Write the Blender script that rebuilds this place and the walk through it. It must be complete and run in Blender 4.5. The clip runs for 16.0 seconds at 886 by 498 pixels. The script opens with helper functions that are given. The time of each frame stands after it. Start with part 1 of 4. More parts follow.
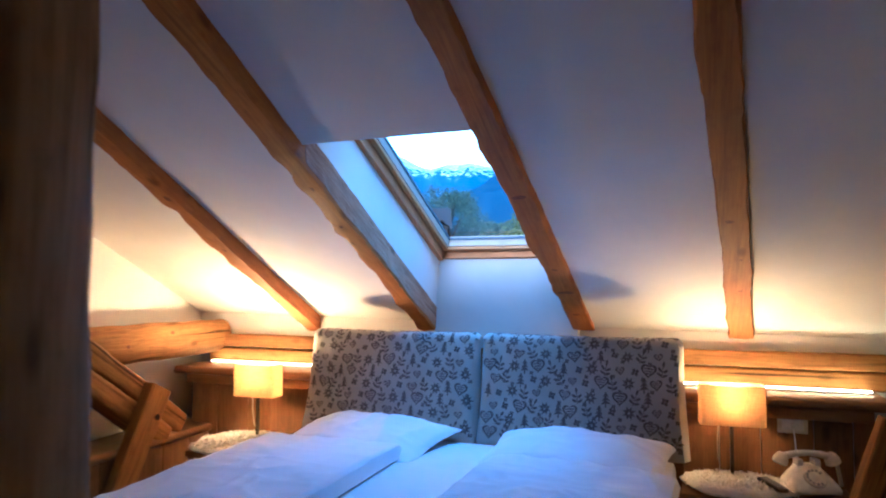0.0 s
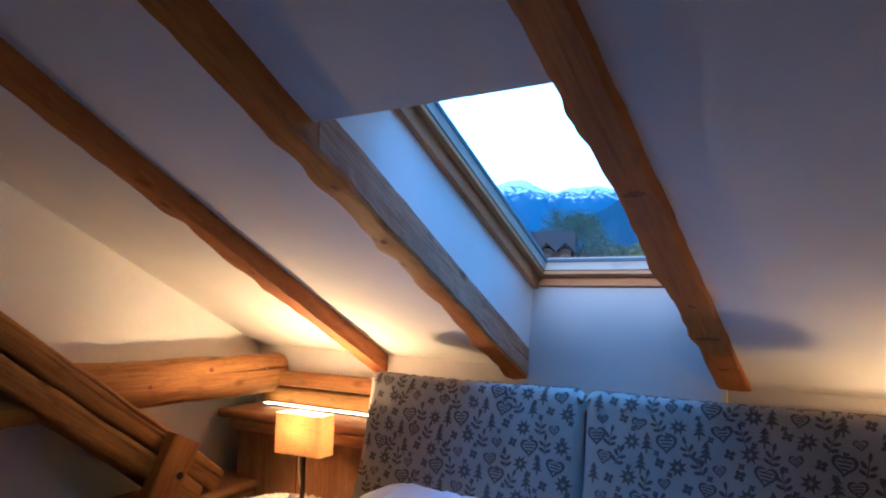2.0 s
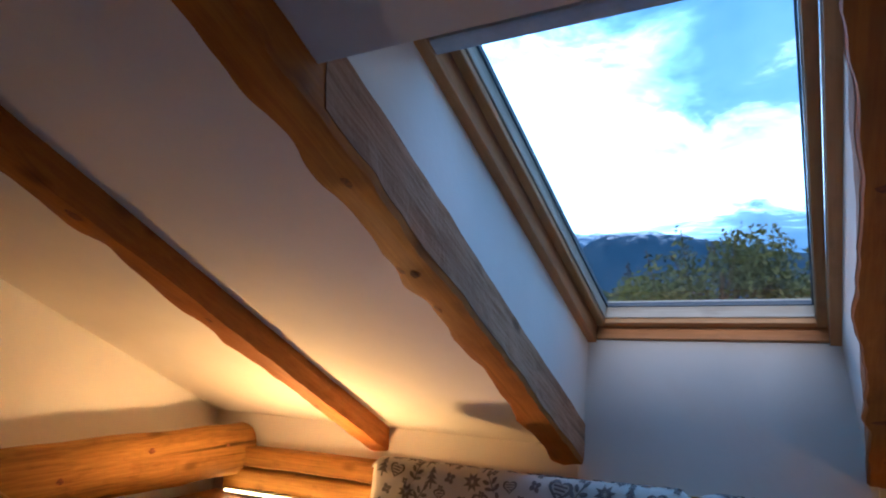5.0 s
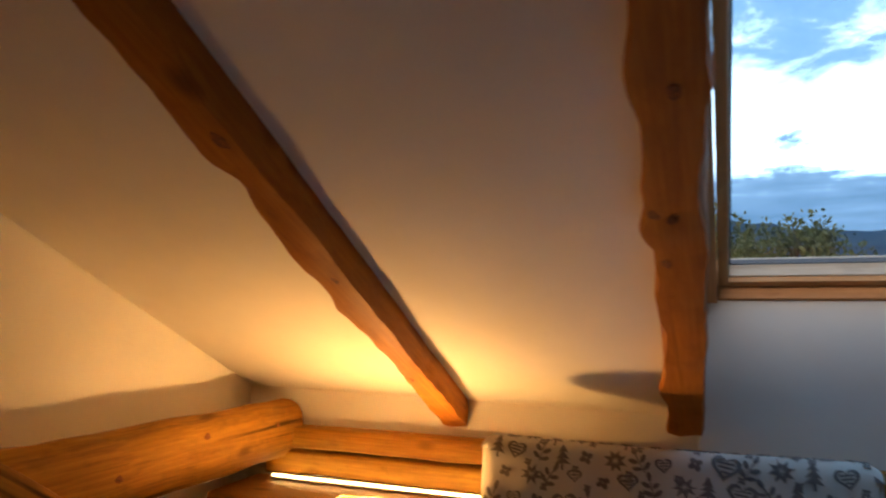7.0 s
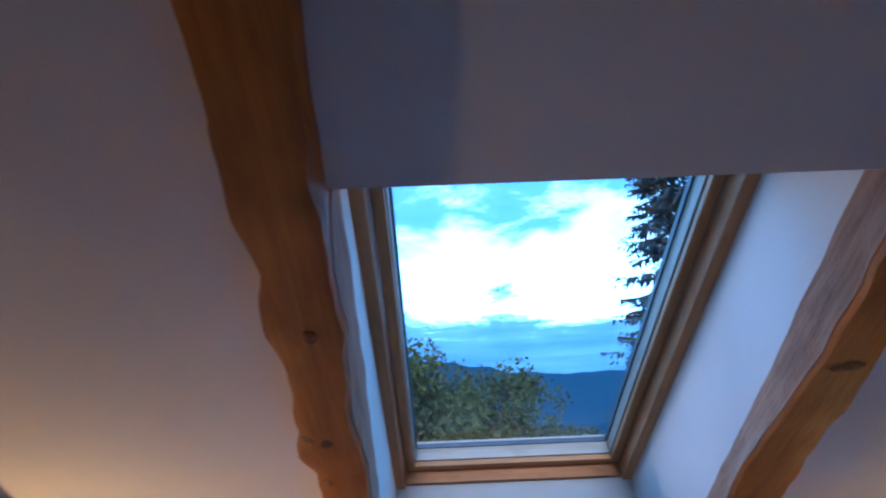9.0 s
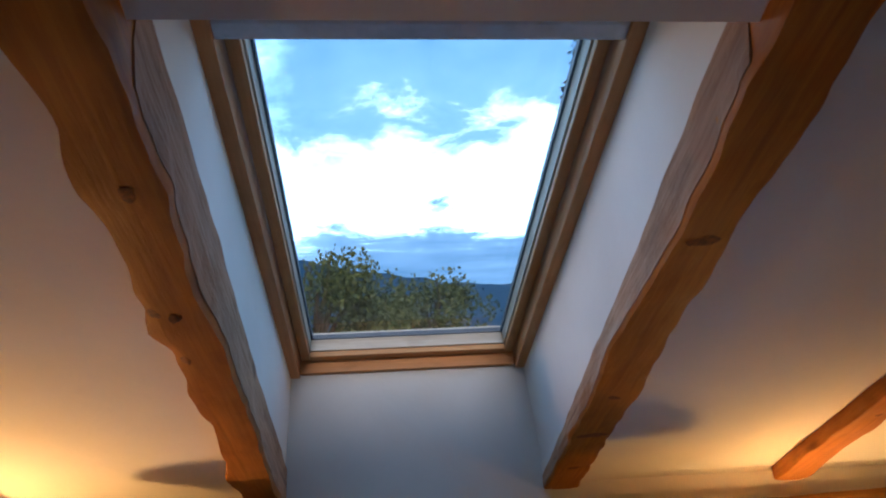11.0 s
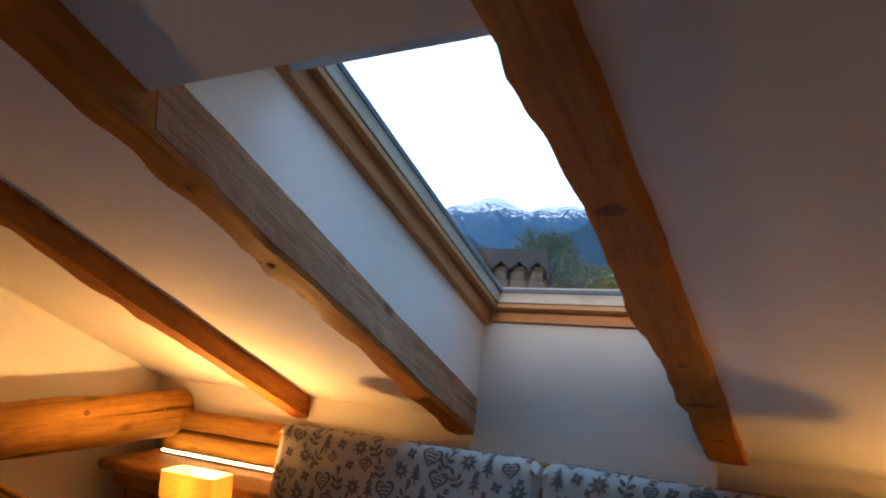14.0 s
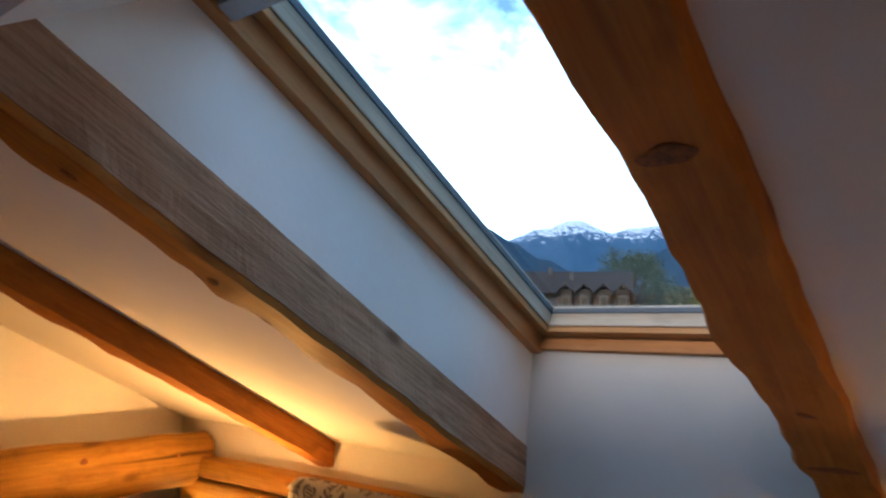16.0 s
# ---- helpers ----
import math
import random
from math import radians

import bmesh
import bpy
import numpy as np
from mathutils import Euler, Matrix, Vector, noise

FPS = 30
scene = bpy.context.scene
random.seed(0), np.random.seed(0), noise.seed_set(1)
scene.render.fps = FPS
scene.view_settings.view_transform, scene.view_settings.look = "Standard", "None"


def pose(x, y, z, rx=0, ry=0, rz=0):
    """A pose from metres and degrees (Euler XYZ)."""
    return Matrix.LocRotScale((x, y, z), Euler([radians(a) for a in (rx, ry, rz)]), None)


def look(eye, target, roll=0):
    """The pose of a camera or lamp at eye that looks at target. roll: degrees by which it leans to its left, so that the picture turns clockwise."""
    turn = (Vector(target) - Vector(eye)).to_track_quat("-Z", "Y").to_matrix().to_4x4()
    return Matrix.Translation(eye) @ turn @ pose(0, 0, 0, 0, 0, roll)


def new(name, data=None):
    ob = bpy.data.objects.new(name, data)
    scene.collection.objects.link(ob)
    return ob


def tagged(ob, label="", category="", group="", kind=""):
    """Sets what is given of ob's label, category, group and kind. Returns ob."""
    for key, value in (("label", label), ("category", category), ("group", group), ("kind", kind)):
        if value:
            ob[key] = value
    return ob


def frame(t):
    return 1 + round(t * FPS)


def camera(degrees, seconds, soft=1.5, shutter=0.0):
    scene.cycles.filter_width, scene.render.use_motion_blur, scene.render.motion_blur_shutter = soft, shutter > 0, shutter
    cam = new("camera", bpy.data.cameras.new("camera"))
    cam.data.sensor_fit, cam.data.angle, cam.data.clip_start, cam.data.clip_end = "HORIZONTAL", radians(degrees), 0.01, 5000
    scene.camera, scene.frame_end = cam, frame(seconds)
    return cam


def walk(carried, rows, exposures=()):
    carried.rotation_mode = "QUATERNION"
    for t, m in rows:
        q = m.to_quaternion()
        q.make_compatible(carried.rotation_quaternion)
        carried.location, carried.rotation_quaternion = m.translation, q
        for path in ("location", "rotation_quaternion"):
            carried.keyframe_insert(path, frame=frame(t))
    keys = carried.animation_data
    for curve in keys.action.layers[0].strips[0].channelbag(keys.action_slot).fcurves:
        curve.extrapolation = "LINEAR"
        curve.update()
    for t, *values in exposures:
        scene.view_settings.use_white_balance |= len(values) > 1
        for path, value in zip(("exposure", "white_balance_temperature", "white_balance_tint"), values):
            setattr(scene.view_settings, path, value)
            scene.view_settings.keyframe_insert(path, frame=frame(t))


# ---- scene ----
cam = camera(67.4, 16.0, soft=2.0, shutter=0.5)
PATH = [
    (0, (1.022, -3.529, 1.413), (0.306, -1.665, 1.522), 0.2),
    (0.5, (0.989, -3.291, 1.423), (0.281, -1.424, 1.539), 2.1),
    (1, (0.957, -3.083, 1.432), (0.116, -1.273, 1.557), 0.3),
    (1.5, (0.918, -2.877, 1.454), (-0.116, -1.18, 1.673), 1.0),
    (2, (0.84, -2.702, 1.463), (-0.206, -1.007, 1.637), 1.4),
    (2.5, (0.763, -2.531, 1.468), (-0.214, -0.793, 1.619), 1.2),
    (3, (0.692, -2.365, 1.478), (-0.279, -0.637, 1.75), 1.6),
    (3.5, (0.612, -2.239, 1.498), (-0.396, -0.527, 1.729), 1.3),
    (4, (0.524, -2.19, 1.495), (-0.536, -0.513, 1.749), 2.5),
    (4.2, (0.479, -2.186, 1.507), (-0.613, -0.536, 1.799), 1.9),
    (6.3, (-0.088, -2.173, 1.507), (-0.759, -0.303, 1.737), -0.0),
    (6.5, (-0.166, -2.172, 1.502), (-0.899, -0.317, 1.649), -0.2),
    (7, (-0.335, -2.171, 1.498), (-1.09, -0.331, 1.705), 0.7),
    (7.5, (-0.428, -2.238, 1.517), (-1.24, -0.424, 1.743), 3.5),
    (8, (-0.384, -2.251, 1.528), (-0.807, -0.31, 1.759), -0.4),
    (8.3, (-0.332, -2.231, 1.546), (-0.573, -0.278, 1.906), 0.3),
    (8.5, (-0.285, -2.233, 1.566), (-0.43, -0.298, 2.048), -0.7),
    (9, (-0.209, -2.16, 1.624), (-0.187, -0.256, 2.236), -2.4),
    (9.5, (-0.177, -2.104, 1.611), (-0.007, -0.181, 2.134), -2.1),
    (9.7, (-0.181, -2.088, 1.6), (0.059, -0.162, 2.084), -3.0),
    (11.8, (0.023, -2.13, 1.566), (0.098, -0.159, 1.894), -2.8),
    (12, (0.055, -2.153, 1.565), (-0.033, -0.185, 1.912), -2.2),
    (12.5, (0.204, -2.23, 1.558), (-0.232, -0.297, 1.824), -0.2),
    (13, (0.396, -2.221, 1.538), (-0.188, -0.332, 1.843), 2.8),
    (13.5, (0.528, -2.206, 1.549), (-0.297, -0.404, 1.818), 2.9),
    (14, (0.689, -2.178, 1.549), (-0.289, -0.447, 1.771), 2.9),
    (14.5, (0.728, -2.104, 1.55), (-0.29, -0.396, 1.767), 4.7),
    (15, (0.701, -1.969, 1.558), (-0.431, -0.327, 1.701), 4.2),
    (15.5, (0.657, -1.822, 1.556), (-0.469, -0.178, 1.733), 3.2),
    (16, (0.591, -1.726, 1.563), (-0.59, -0.138, 1.854), 1.9),
]
EXPO = [(0.0, 1.32, 4250, 12), (0.5, 0.98, 4300, 12), (1.0, 0.78, 4350, 13), (1.5, 0.64, 4450, 14), (4.2, 0.15, 4350, 12), (6.3, -0.12, 8700, 36), (6.5, -0.12, 8800, 37), (7.0, -0.2, 7200, 18), (7.5, 0.08, 5000, 16), (8.5, -0.04, 4250, 20), (9.0, 0.2, 4650, 15), (9.5, 0.12, 5800, 18), (9.7, 0.07, 5900, 18), (12.0, -0.03, 6750, 19), (14.0, 0.12, 7000, 20), (15.0, 0.17, 6950, 20), (16.0, 0.06, 6850, 18)]
walk(cam, [(t, look(e, g, r)) for t, e, g, r in PATH], EXPO)

# strengths of the lights; the two bedside lamps differ
SUN, SKY, LED, BULBS, LAMPW, UPPER = 2.6, 4.6, 29.0, 40.0, (24.0, 7.5), 82.0

# world, sun and sky
world = bpy.data.worlds.new("world")
scene.world = world
world.use_nodes = True
wn = world.node_tree
sky = wn.nodes.new("ShaderNodeTexSky")
sky.sky_type = "NISHITA"
sky.sun_disc = False
sky.sun_elevation = radians(12)
sky.sun_rotation = radians(180)
wn.nodes["Background"].inputs["Strength"].default_value = 0.08
wn.links.new(sky.outputs[0], wn.nodes["Background"].inputs["Color"])
sun = new("sun", bpy.data.lights.new("sun", "SUN"))
sun.data.energy, sun.data.angle, sun.data.color = SUN, radians(20), (1.0, 0.93, 0.85)
sun.matrix_world = look((0, -20, 12), (0, 0, 0))
# light of the upper sky, standing outside the roof window
upper = new("sky_light", bpy.data.lights.new("sky_light", "AREA"))
upper.data.shape, upper.data.size, upper.data.size_y = "RECTANGLE", 2.6, 2.2
upper.data.energy, upper.data.color = UPPER, (0.24, 0.55, 1.0)
upper.matrix_world = look((0.0, -0.42, 4.15), (0.0, -0.33, 1.7))


# ---- materials ----
class Mat:
    """A small builder of node materials."""

    def __init__(self, name, rough=0.7, metal=0.0, spec=0.5):
        self.m = bpy.data.materials.new(name)
        self.m.use_nodes = True
        self.t = self.m.node_tree
        self.b = self.t.nodes["Principled BSDF"]
        self.b.inputs["Roughness"].default_value = rough
        self.b.inputs["Metallic"].default_value = metal
        self.b.inputs["Specular IOR Level"].default_value = spec

    def node(self, kind, **kw):
        n = self.t.nodes.new(kind)
        for k, v in kw.items():
            if k in n.inputs:
                n.inputs[k].default_value = v
        return n

    def link(self, a, b):
        self.t.links.new(a, b)

    def coords(self, scale=(1, 1, 1), shift=True):
        c = self.node("ShaderNodeTexCoord")
        mp = self.node("ShaderNodeMapping")
        mp.inputs["Scale"].default_value = scale
        self.link(c.outputs["Object"], mp.inputs["Vector"])
        if shift:
            info = self.node("ShaderNodeObjectInfo")
            mul = self.node("ShaderNodeMath")
            mul.operation = "MULTIPLY"
            mul.inputs[1].default_value = 37.0
            self.link(info.outputs["Random"], mul.inputs[0])
            comb = self.node("ShaderNodeCombineXYZ")
            for i in range(3):
                self.link(mul.outputs[0], comb.inputs[i])
            self.link(comb.outputs[0], mp.inputs["Location"])
        return mp.outputs[0]

    def noise(self, vec, scale, detail=4, rough=0.55, dist=0.0):
        n = self.node("ShaderNodeTexNoise", Scale=scale, Detail=detail, Roughness=rough, Distortion=dist)
        self.link(vec, n.inputs["Vector"])
        return n.outputs["Fac"]

    def ramp(self, fac, stops):
        r = self.node("ShaderNodeValToRGB")
        e = r.color_ramp.elements
        while len(e) < len(stops):
            e.new(0.5)
        for el, (p, c) in zip(e, stops):
            el.position = p
            el.color = (*c, 1) if len(c) == 3 else c
        self.link(fac, r.inputs[0])
        return r.outputs[0]

    def mix(self, fac, a, b, mode="MIX"):
        n = self.node("ShaderNodeMix")
        n.data_type, n.blend_type = "RGBA", mode
        for k, v in ((0, fac), (6, a), (7, b)):
            if isinstance(v, bpy.types.NodeSocket):
                self.link(v, n.inputs[k])
            elif k == 0:
                n.inputs[0].default_value = v
            else:
                n.inputs[k].default_value = (*v, 1)
        return n.outputs[2]

    def math(self, op, a, b=0.0):
        n = self.node("ShaderNodeMath")
        n.operation = op
        for i, v in enumerate((a, b)):
            if isinstance(v, bpy.types.NodeSocket):
                self.link(v, n.inputs[i])
            else:
                n.inputs[i].default_value = v
        return n.outputs[0]

    def base(self, c):
        if isinstance(c, bpy.types.NodeSocket):
            self.link(c, self.b.inputs["Base Color"])
        else:
            self.b.inputs["Base Color"].default_value = (*c, 1)
        return self

    def rough(self, fac, lo, hi):
        self.link(self.math("ADD", self.math("MULTIPLY", fac, hi - lo), lo), self.b.inputs["Roughness"])
        return self

    def bump(self, h, strength, distance=0.01):
        n = self.node("ShaderNodeBump", Strength=strength, Distance=distance)
        self.link(h, n.inputs["Height"])
        self.link(n.outputs[0], self.b.inputs["Normal"])
        return self


def wood(name, dark, mid, light, rough=0.6, cracks=0.5, knots=True, fine=1.0, bump=0.5):
    """Timber with its grain along the local x axis."""
    m = Mat(name, rough, spec=0.22)
    v = m.coords((1.6, 22 * fine, 22 * fine))
    g1 = m.noise(v, 1.0, 5, 0.6, 0.3)
    g2 = m.noise(m.coords((5, 130, 130)), 1.0, 3, 0.6)
    blot = m.noise(m.coords((2.0, 5, 5)), 1.0, 3)
    c = m.ramp(g1, [(0.28, dark), (0.5, mid), (0.75, light)])
    c = m.mix(0.4, c, m.ramp(g2, [(0.3, dark), (0.7, light)]))
    c = m.mix(m.ramp(blot, [(0.35, (0, 0, 0)), (0.7, (0.4, 0.4, 0.4))]), c, tuple(x * 0.55 for x in mid))
    # axe marks and handling stains
    hew = m.noise(m.coords((11, 24, 24)), 1.0, 4, 0.6)
    c = m.mix(m.ramp(hew, [(0.28, (0.36, 0.36, 0.36)), (0.48, (0, 0, 0))]), c, tuple(x * 0.6 for x in dark))
    if knots:
        vor = m.node("ShaderNodeTexVoronoi", Scale=1.0)
        m.link(m.coords((3.6, 8, 8)), vor.inputs["Vector"])
        k = m.ramp(vor.outputs["Distance"], [(0.06, (0.75, 0.75, 0.75)), (0.17, (0, 0, 0))])
        c = m.mix(k, c, tuple(x * 0.3 for x in mid))
    if cracks:
        cr = m.noise(m.coords((0.9, 30, 30)), 1.0, 3, 0.5, 0.15)
        ck = m.ramp(cr, [(0.63, (0, 0, 0)), (0.70, (1, 1, 1))])
        c = m.mix(m.math("MULTIPLY", ck, cracks), c, tuple(x * 0.2 for x in dark))
    m.base(c).rough(g1, rough - 0.15, rough + 0.15)
    h = m.math("ADD", m.math("MULTIPLY", g1, 1.0), m.math("MULTIPLY", g2, 0.5))
    h = m.math("ADD", h, m.math("MULTIPLY", hew, 1.2))
    return m.bump(h, bump, 0.004).m


OLD = wood("old_beam_wood", (0.29, 0.088, 0.012), (0.45, 0.155, 0.022), (0.58, 0.225, 0.036), 0.6, 0.28, True, 1.0, 0.4)
HEWN = wood("hewn_log_wood", (0.15, 0.058, 0.009), (0.41, 0.185, 0.026), (0.58, 0.295, 0.047), 0.65, 0.85, True, 1.0, 0.6)
RAW = wood("raw_greyed_wood", (0.23, 0.105, 0.052), (0.46, 0.245, 0.135), (0.66, 0.42, 0.27), 0.78, 0.4, True, 0.55, 0.9)
POST = wood("post_wood", (0.18, 0.080, 0.026), (0.46, 0.25, 0.09), (0.58, 0.35, 0.145), 0.7, 0.7)
PANEL = wood("panel_wood", (0.13, 0.058, 0.016), (0.25, 0.122, 0.034), (0.33, 0.170, 0.052), 0.45, 0, True, 0.7, 0.2)
SHELF = wood("shelf_wood", (0.19, 0.085, 0.023), (0.33, 0.160, 0.046), (0.42, 0.215, 0.070), 0.42, 0, True, 0.7, 0.2)
SASH = wood("sash_pine", (0.43, 0.180, 0.060), (0.60, 0.285, 0.102), (0.67, 0.36, 0.145), 0.4, 0, False, 1.2, 0.15)
# paler sash pine: daylight on the bead is put into this colour
PALE = wood("daylit_sash_pine", (0.38, 0.29, 0.20), (0.50, 0.41, 0.30), (0.60, 0.51, 0.39), 0.45, 0, False, 1.2, 0.15)
FLOOR = wood("floor_wood", (0.16, 0.08, 0.03), (0.30, 0.16, 0.06), (0.38, 0.21, 0.09), 0.4, 0, True, 0.5, 0.15)


def plaster():
    m = Mat("white_plaster", 0.9, spec=0.2)
    big = m.noise(m.coords((1, 1, 1), False), 2.2, 4)
    small = m.noise(m.coords((1, 1, 1), False), 60, 4)
    trowel = m.noise(m.coords((1, 1, 1), False), 9, 3, 0.5, 0.8)
    c = m.ramp(big, [(0.3, (0.74, 0.715, 0.665)), (0.7, (0.82, 0.80, 0.755))])
    c = m.mix(m.ramp(m.noise(m.coords((1, 1, 1), False), 14, 5, 0.7), [(0.62, (0, 0, 0)), (0.8, (0.25, 0.25, 0.25))]), c, (0.66, 0.64, 0.61))
    m.base(c)
    return m.bump(m.math("ADD", m.math("MULTIPLY", small, 0.35), trowel), 0.22, 0.006).m


PLASTER = plaster()


def cloth(name, col, col2, weave=700, bump=0.15, sheen=0.2):
    m = Mat(name, 0.9, spec=0.2)
    big = m.noise(m.coords(), 6, 4)
    w = m.noise(m.coords(), weave, 2)
    m.base(m.ramp(big, [(0.3, col2), (0.7, col)]))
    m.b.inputs["Sheen Weight"].default_value = sheen
    return m.bump(m.math("ADD", m.math("MULTIPLY", w, 0.3), m.noise(m.coords(), 26, 4)), bump, 0.006).m


LINEN = cloth("white_bed_linen", (0.80, 0.81, 0.82), (0.76, 0.77, 0.79), 800, 0.25)
COVER = cloth("cream_printed_cotton", (0.46, 0.42, 0.36), (0.39, 0.355, 0.305), 420, 0.25)
PRINT = cloth("taupe_print", (0.15, 0.128, 0.115), (0.115, 0.098, 0.088), 420, 0.2)
FUR = cloth("sheepskin", (0.86, 0.83, 0.76), (0.76, 0.72, 0.64), 180, 0.6, 0.5)


def plain(name, col, rough=0.5, metal=0.0, var=0.12, scale=30):
    m = Mat(name, rough, metal)
    n = m.noise(m.coords(), scale, 4)
    m.base(m.ramp(n, [(0.3, tuple(c * (1 - var) for c in col)), (0.7, tuple(min(1, c * (1 + var)) for c in col))]))
    m.rough(n, max(0.02, rough - 0.08), rough + 0.08)
    return m.m


METAL = plain("bronzed_metal", (0.06, 0.045, 0.035), 0.4, 0.8)
IVORY = plain("ivory_plastic", (0.72, 0.68, 0.58), 0.25)
BLACK = plain("black_plastic", (0.02, 0.02, 0.022), 0.4)
GREYKEY = plain("grey_rubber", (0.25, 0.25, 0.26), 0.6)
WHITE = plain("white_plastic", (0.75, 0.74, 0.71), 0.35)
CORD = plain("pale_cord", (0.55, 0.50, 0.42), 0.6)
GASKET = plain("dark_gasket", (0.025, 0.035, 0.045), 0.5)
BLIND = plain("grey_aluminium", (0.45, 0.46, 0.48), 0.4, 0.3)
PEG = plain("hole_shade", (0.03, 0.018, 0.01), 0.9)


def glow(name, col, strength):
    m = Mat(name)
    m.b.inputs["Base Color"].default_value = (0.8, 0.8, 0.8, 1)
    m.b.inputs["Emission Color"].default_value = (*col, 1)
    m.b.inputs["Emission Strength"].default_value = strength
    return m.m


WARM = (1.0, 0.54, 0.17)
LEDM = glow("led_strip_glow", (1.0, 0.65, 0.23), LED)
BULB = glow("bulb_glow", WARM, BULBS)


def shade_mat():
    m = Mat("lampshade_fabric", 0.9, spec=0.1)
    t = m.noise(m.coords((1, 1, 14)), 25, 4)
    t2 = m.noise(m.coords((14, 14, 1)), 25, 4)
    c = m.ramp(m.math("MULTIPLY", m.math("ADD", t, t2), 0.5), [(0.35, (0.60, 0.43, 0.20)), (0.65, (0.78, 0.61, 0.34))])
    m.base(c)
    tr = m.node("ShaderNodeBsdfTranslucent")
    m.link(m.mix(1.0, c, (0.72, 0.68, 0.62), "MULTIPLY"), tr.inputs["Color"])
    mx = m.node("ShaderNodeMixShader", Fac=0.58)
    m.link(m.b.outputs[0], mx.inputs[1])
    m.link(tr.outputs[0], mx.inputs[2])
    m.link(mx.outputs[0], m.t.nodes["Material Output"].inputs["Surface"])
    return m.m


SHADE = shade_mat()


def glass_mat():
    m = Mat("window_glass")
    g = m.node("ShaderNodeBsdfGlossy", Roughness=0.0)
    tr = m.node("ShaderNodeBsdfTransparent")
    tr.inputs["Color"].default_value = (0.93, 0.96, 0.97, 1)
    fr = m.node("ShaderNodeFresnel", IOR=1.5)
    mx = m.node("ShaderNodeMixShader")
    m.link(fr.outputs[0], mx.inputs[0])
    m.link(tr.outputs[0], mx.inputs[1])
    m.link(g.outputs[0], mx.inputs[2])
    m.link(mx.outputs[0], m.t.nodes["Material Output"].inputs["Surface"])
    return m.m


GLASS = glass_mat()


# ---- mesh tools ----
def part(name, bm, mat, parent=None, label="", smooth=True, m=None):
    me = bpy.data.meshes.new(name)
    bmesh.ops.recalc_face_normals(bm, faces=bm.faces)
    bm.to_mesh(me)
    bm.free()
    me.materials.append(mat)
    if smooth:
        me.shade_smooth()
        me.set_sharp_from_angle(angle=radians(40))
    ob = new(name, me)
    if m is not None:
        ob.matrix_basis = m
    if parent is not None:
        ob.parent = parent
    if label:
        ob["label"] = label
    return ob


def thing(name, label, category, m=None, group=""):
    e = new(name)
    e.empty_display_size = 0.1
    if m is not None:
        e.matrix_basis = m
    return tagged(e, label, category, group)


def box(x0, x1, y0, y1, z0, z1, bev=0.0, bm=None):
    bm = bm or bmesh.new()
    vs = [bm.verts.new((x, y, z)) for x in (x0, x1) for y in (y0, y1) for z in (z0, z1)]
    fs = [bm.faces.new([vs[i] for i in f]) for f in ((0, 1, 3, 2), (4, 6, 7, 5), (0, 4, 5, 1), (2, 3, 7, 6), (0, 2, 6, 4), (1, 5, 7, 3))]
    if bev:
        es = {e for f in fs for e in f.edges}
        bmesh.ops.bevel(bm, geom=list(es), offset=bev, segments=2, affect="EDGES", profile=0.6)
    return bm


def loft(rings, bm=None, cap=True, closed=True):
    bm = bm or bmesh.new()
    vs = [[bm.verts.new(p) for p in r] for r in rings]
    n = len(rings[0])
    for a, b in zip(vs, vs[1:]):
        for i in range(n if closed else n - 1):
            j = (i + 1) % n
            bm.faces.new((a[i], a[j], b[j], b[i]))
    if cap:
        bm.faces.new(list(reversed(vs[0])))
        bm.faces.new(vs[-1])
    return bm


def tube(points, r, sides=8, bm=None):
    pts = [Vector(p) for p in points]
    rings = []
    for i, p in enumerate(pts):
        d = (pts[min(i + 1, len(pts) - 1)] - pts[max(i - 1, 0)]).normalized()
        a = d.orthogonal().normalized() if i == 0 else (a - d * a.dot(d)).normalized()
        b = d.cross(a)
        rr = r(i / (len(pts) - 1)) if callable(r) else r
        rings.append([p + rr * (math.cos(k) * a + math.sin(k) * b) for k in (2 * math.pi * s / sides for s in range(sides))])
    return loft(rings, bm)


def lathe(profile, sides=24, bm=None, at=(0, 0, 0)):
    rings = [[(at[0] + r * math.cos(2 * math.pi * s / sides), at[1] + r * math.sin(2 * math.pi * s / sides), at[2] + z) for s in range(sides)] for r, z in profile]
    return loft(rings, bm)


def rsec(w, h, r, n=4):
    """Points of a rounded rectangle, w wide and h high."""
    out = []
    for cx, cy, a0 in ((w / 2 - r, h / 2 - r, 0), (-w / 2 + r, h / 2 - r, 90), (-w / 2 + r, -h / 2 + r, 180), (w / 2 - r, -h / 2 + r, 270)):
        for k in range(n):
            a = radians(a0 + 90 * k / (n - 1))
            out.append((cx + r * math.cos(a), cy + r * math.sin(a)))
    return out


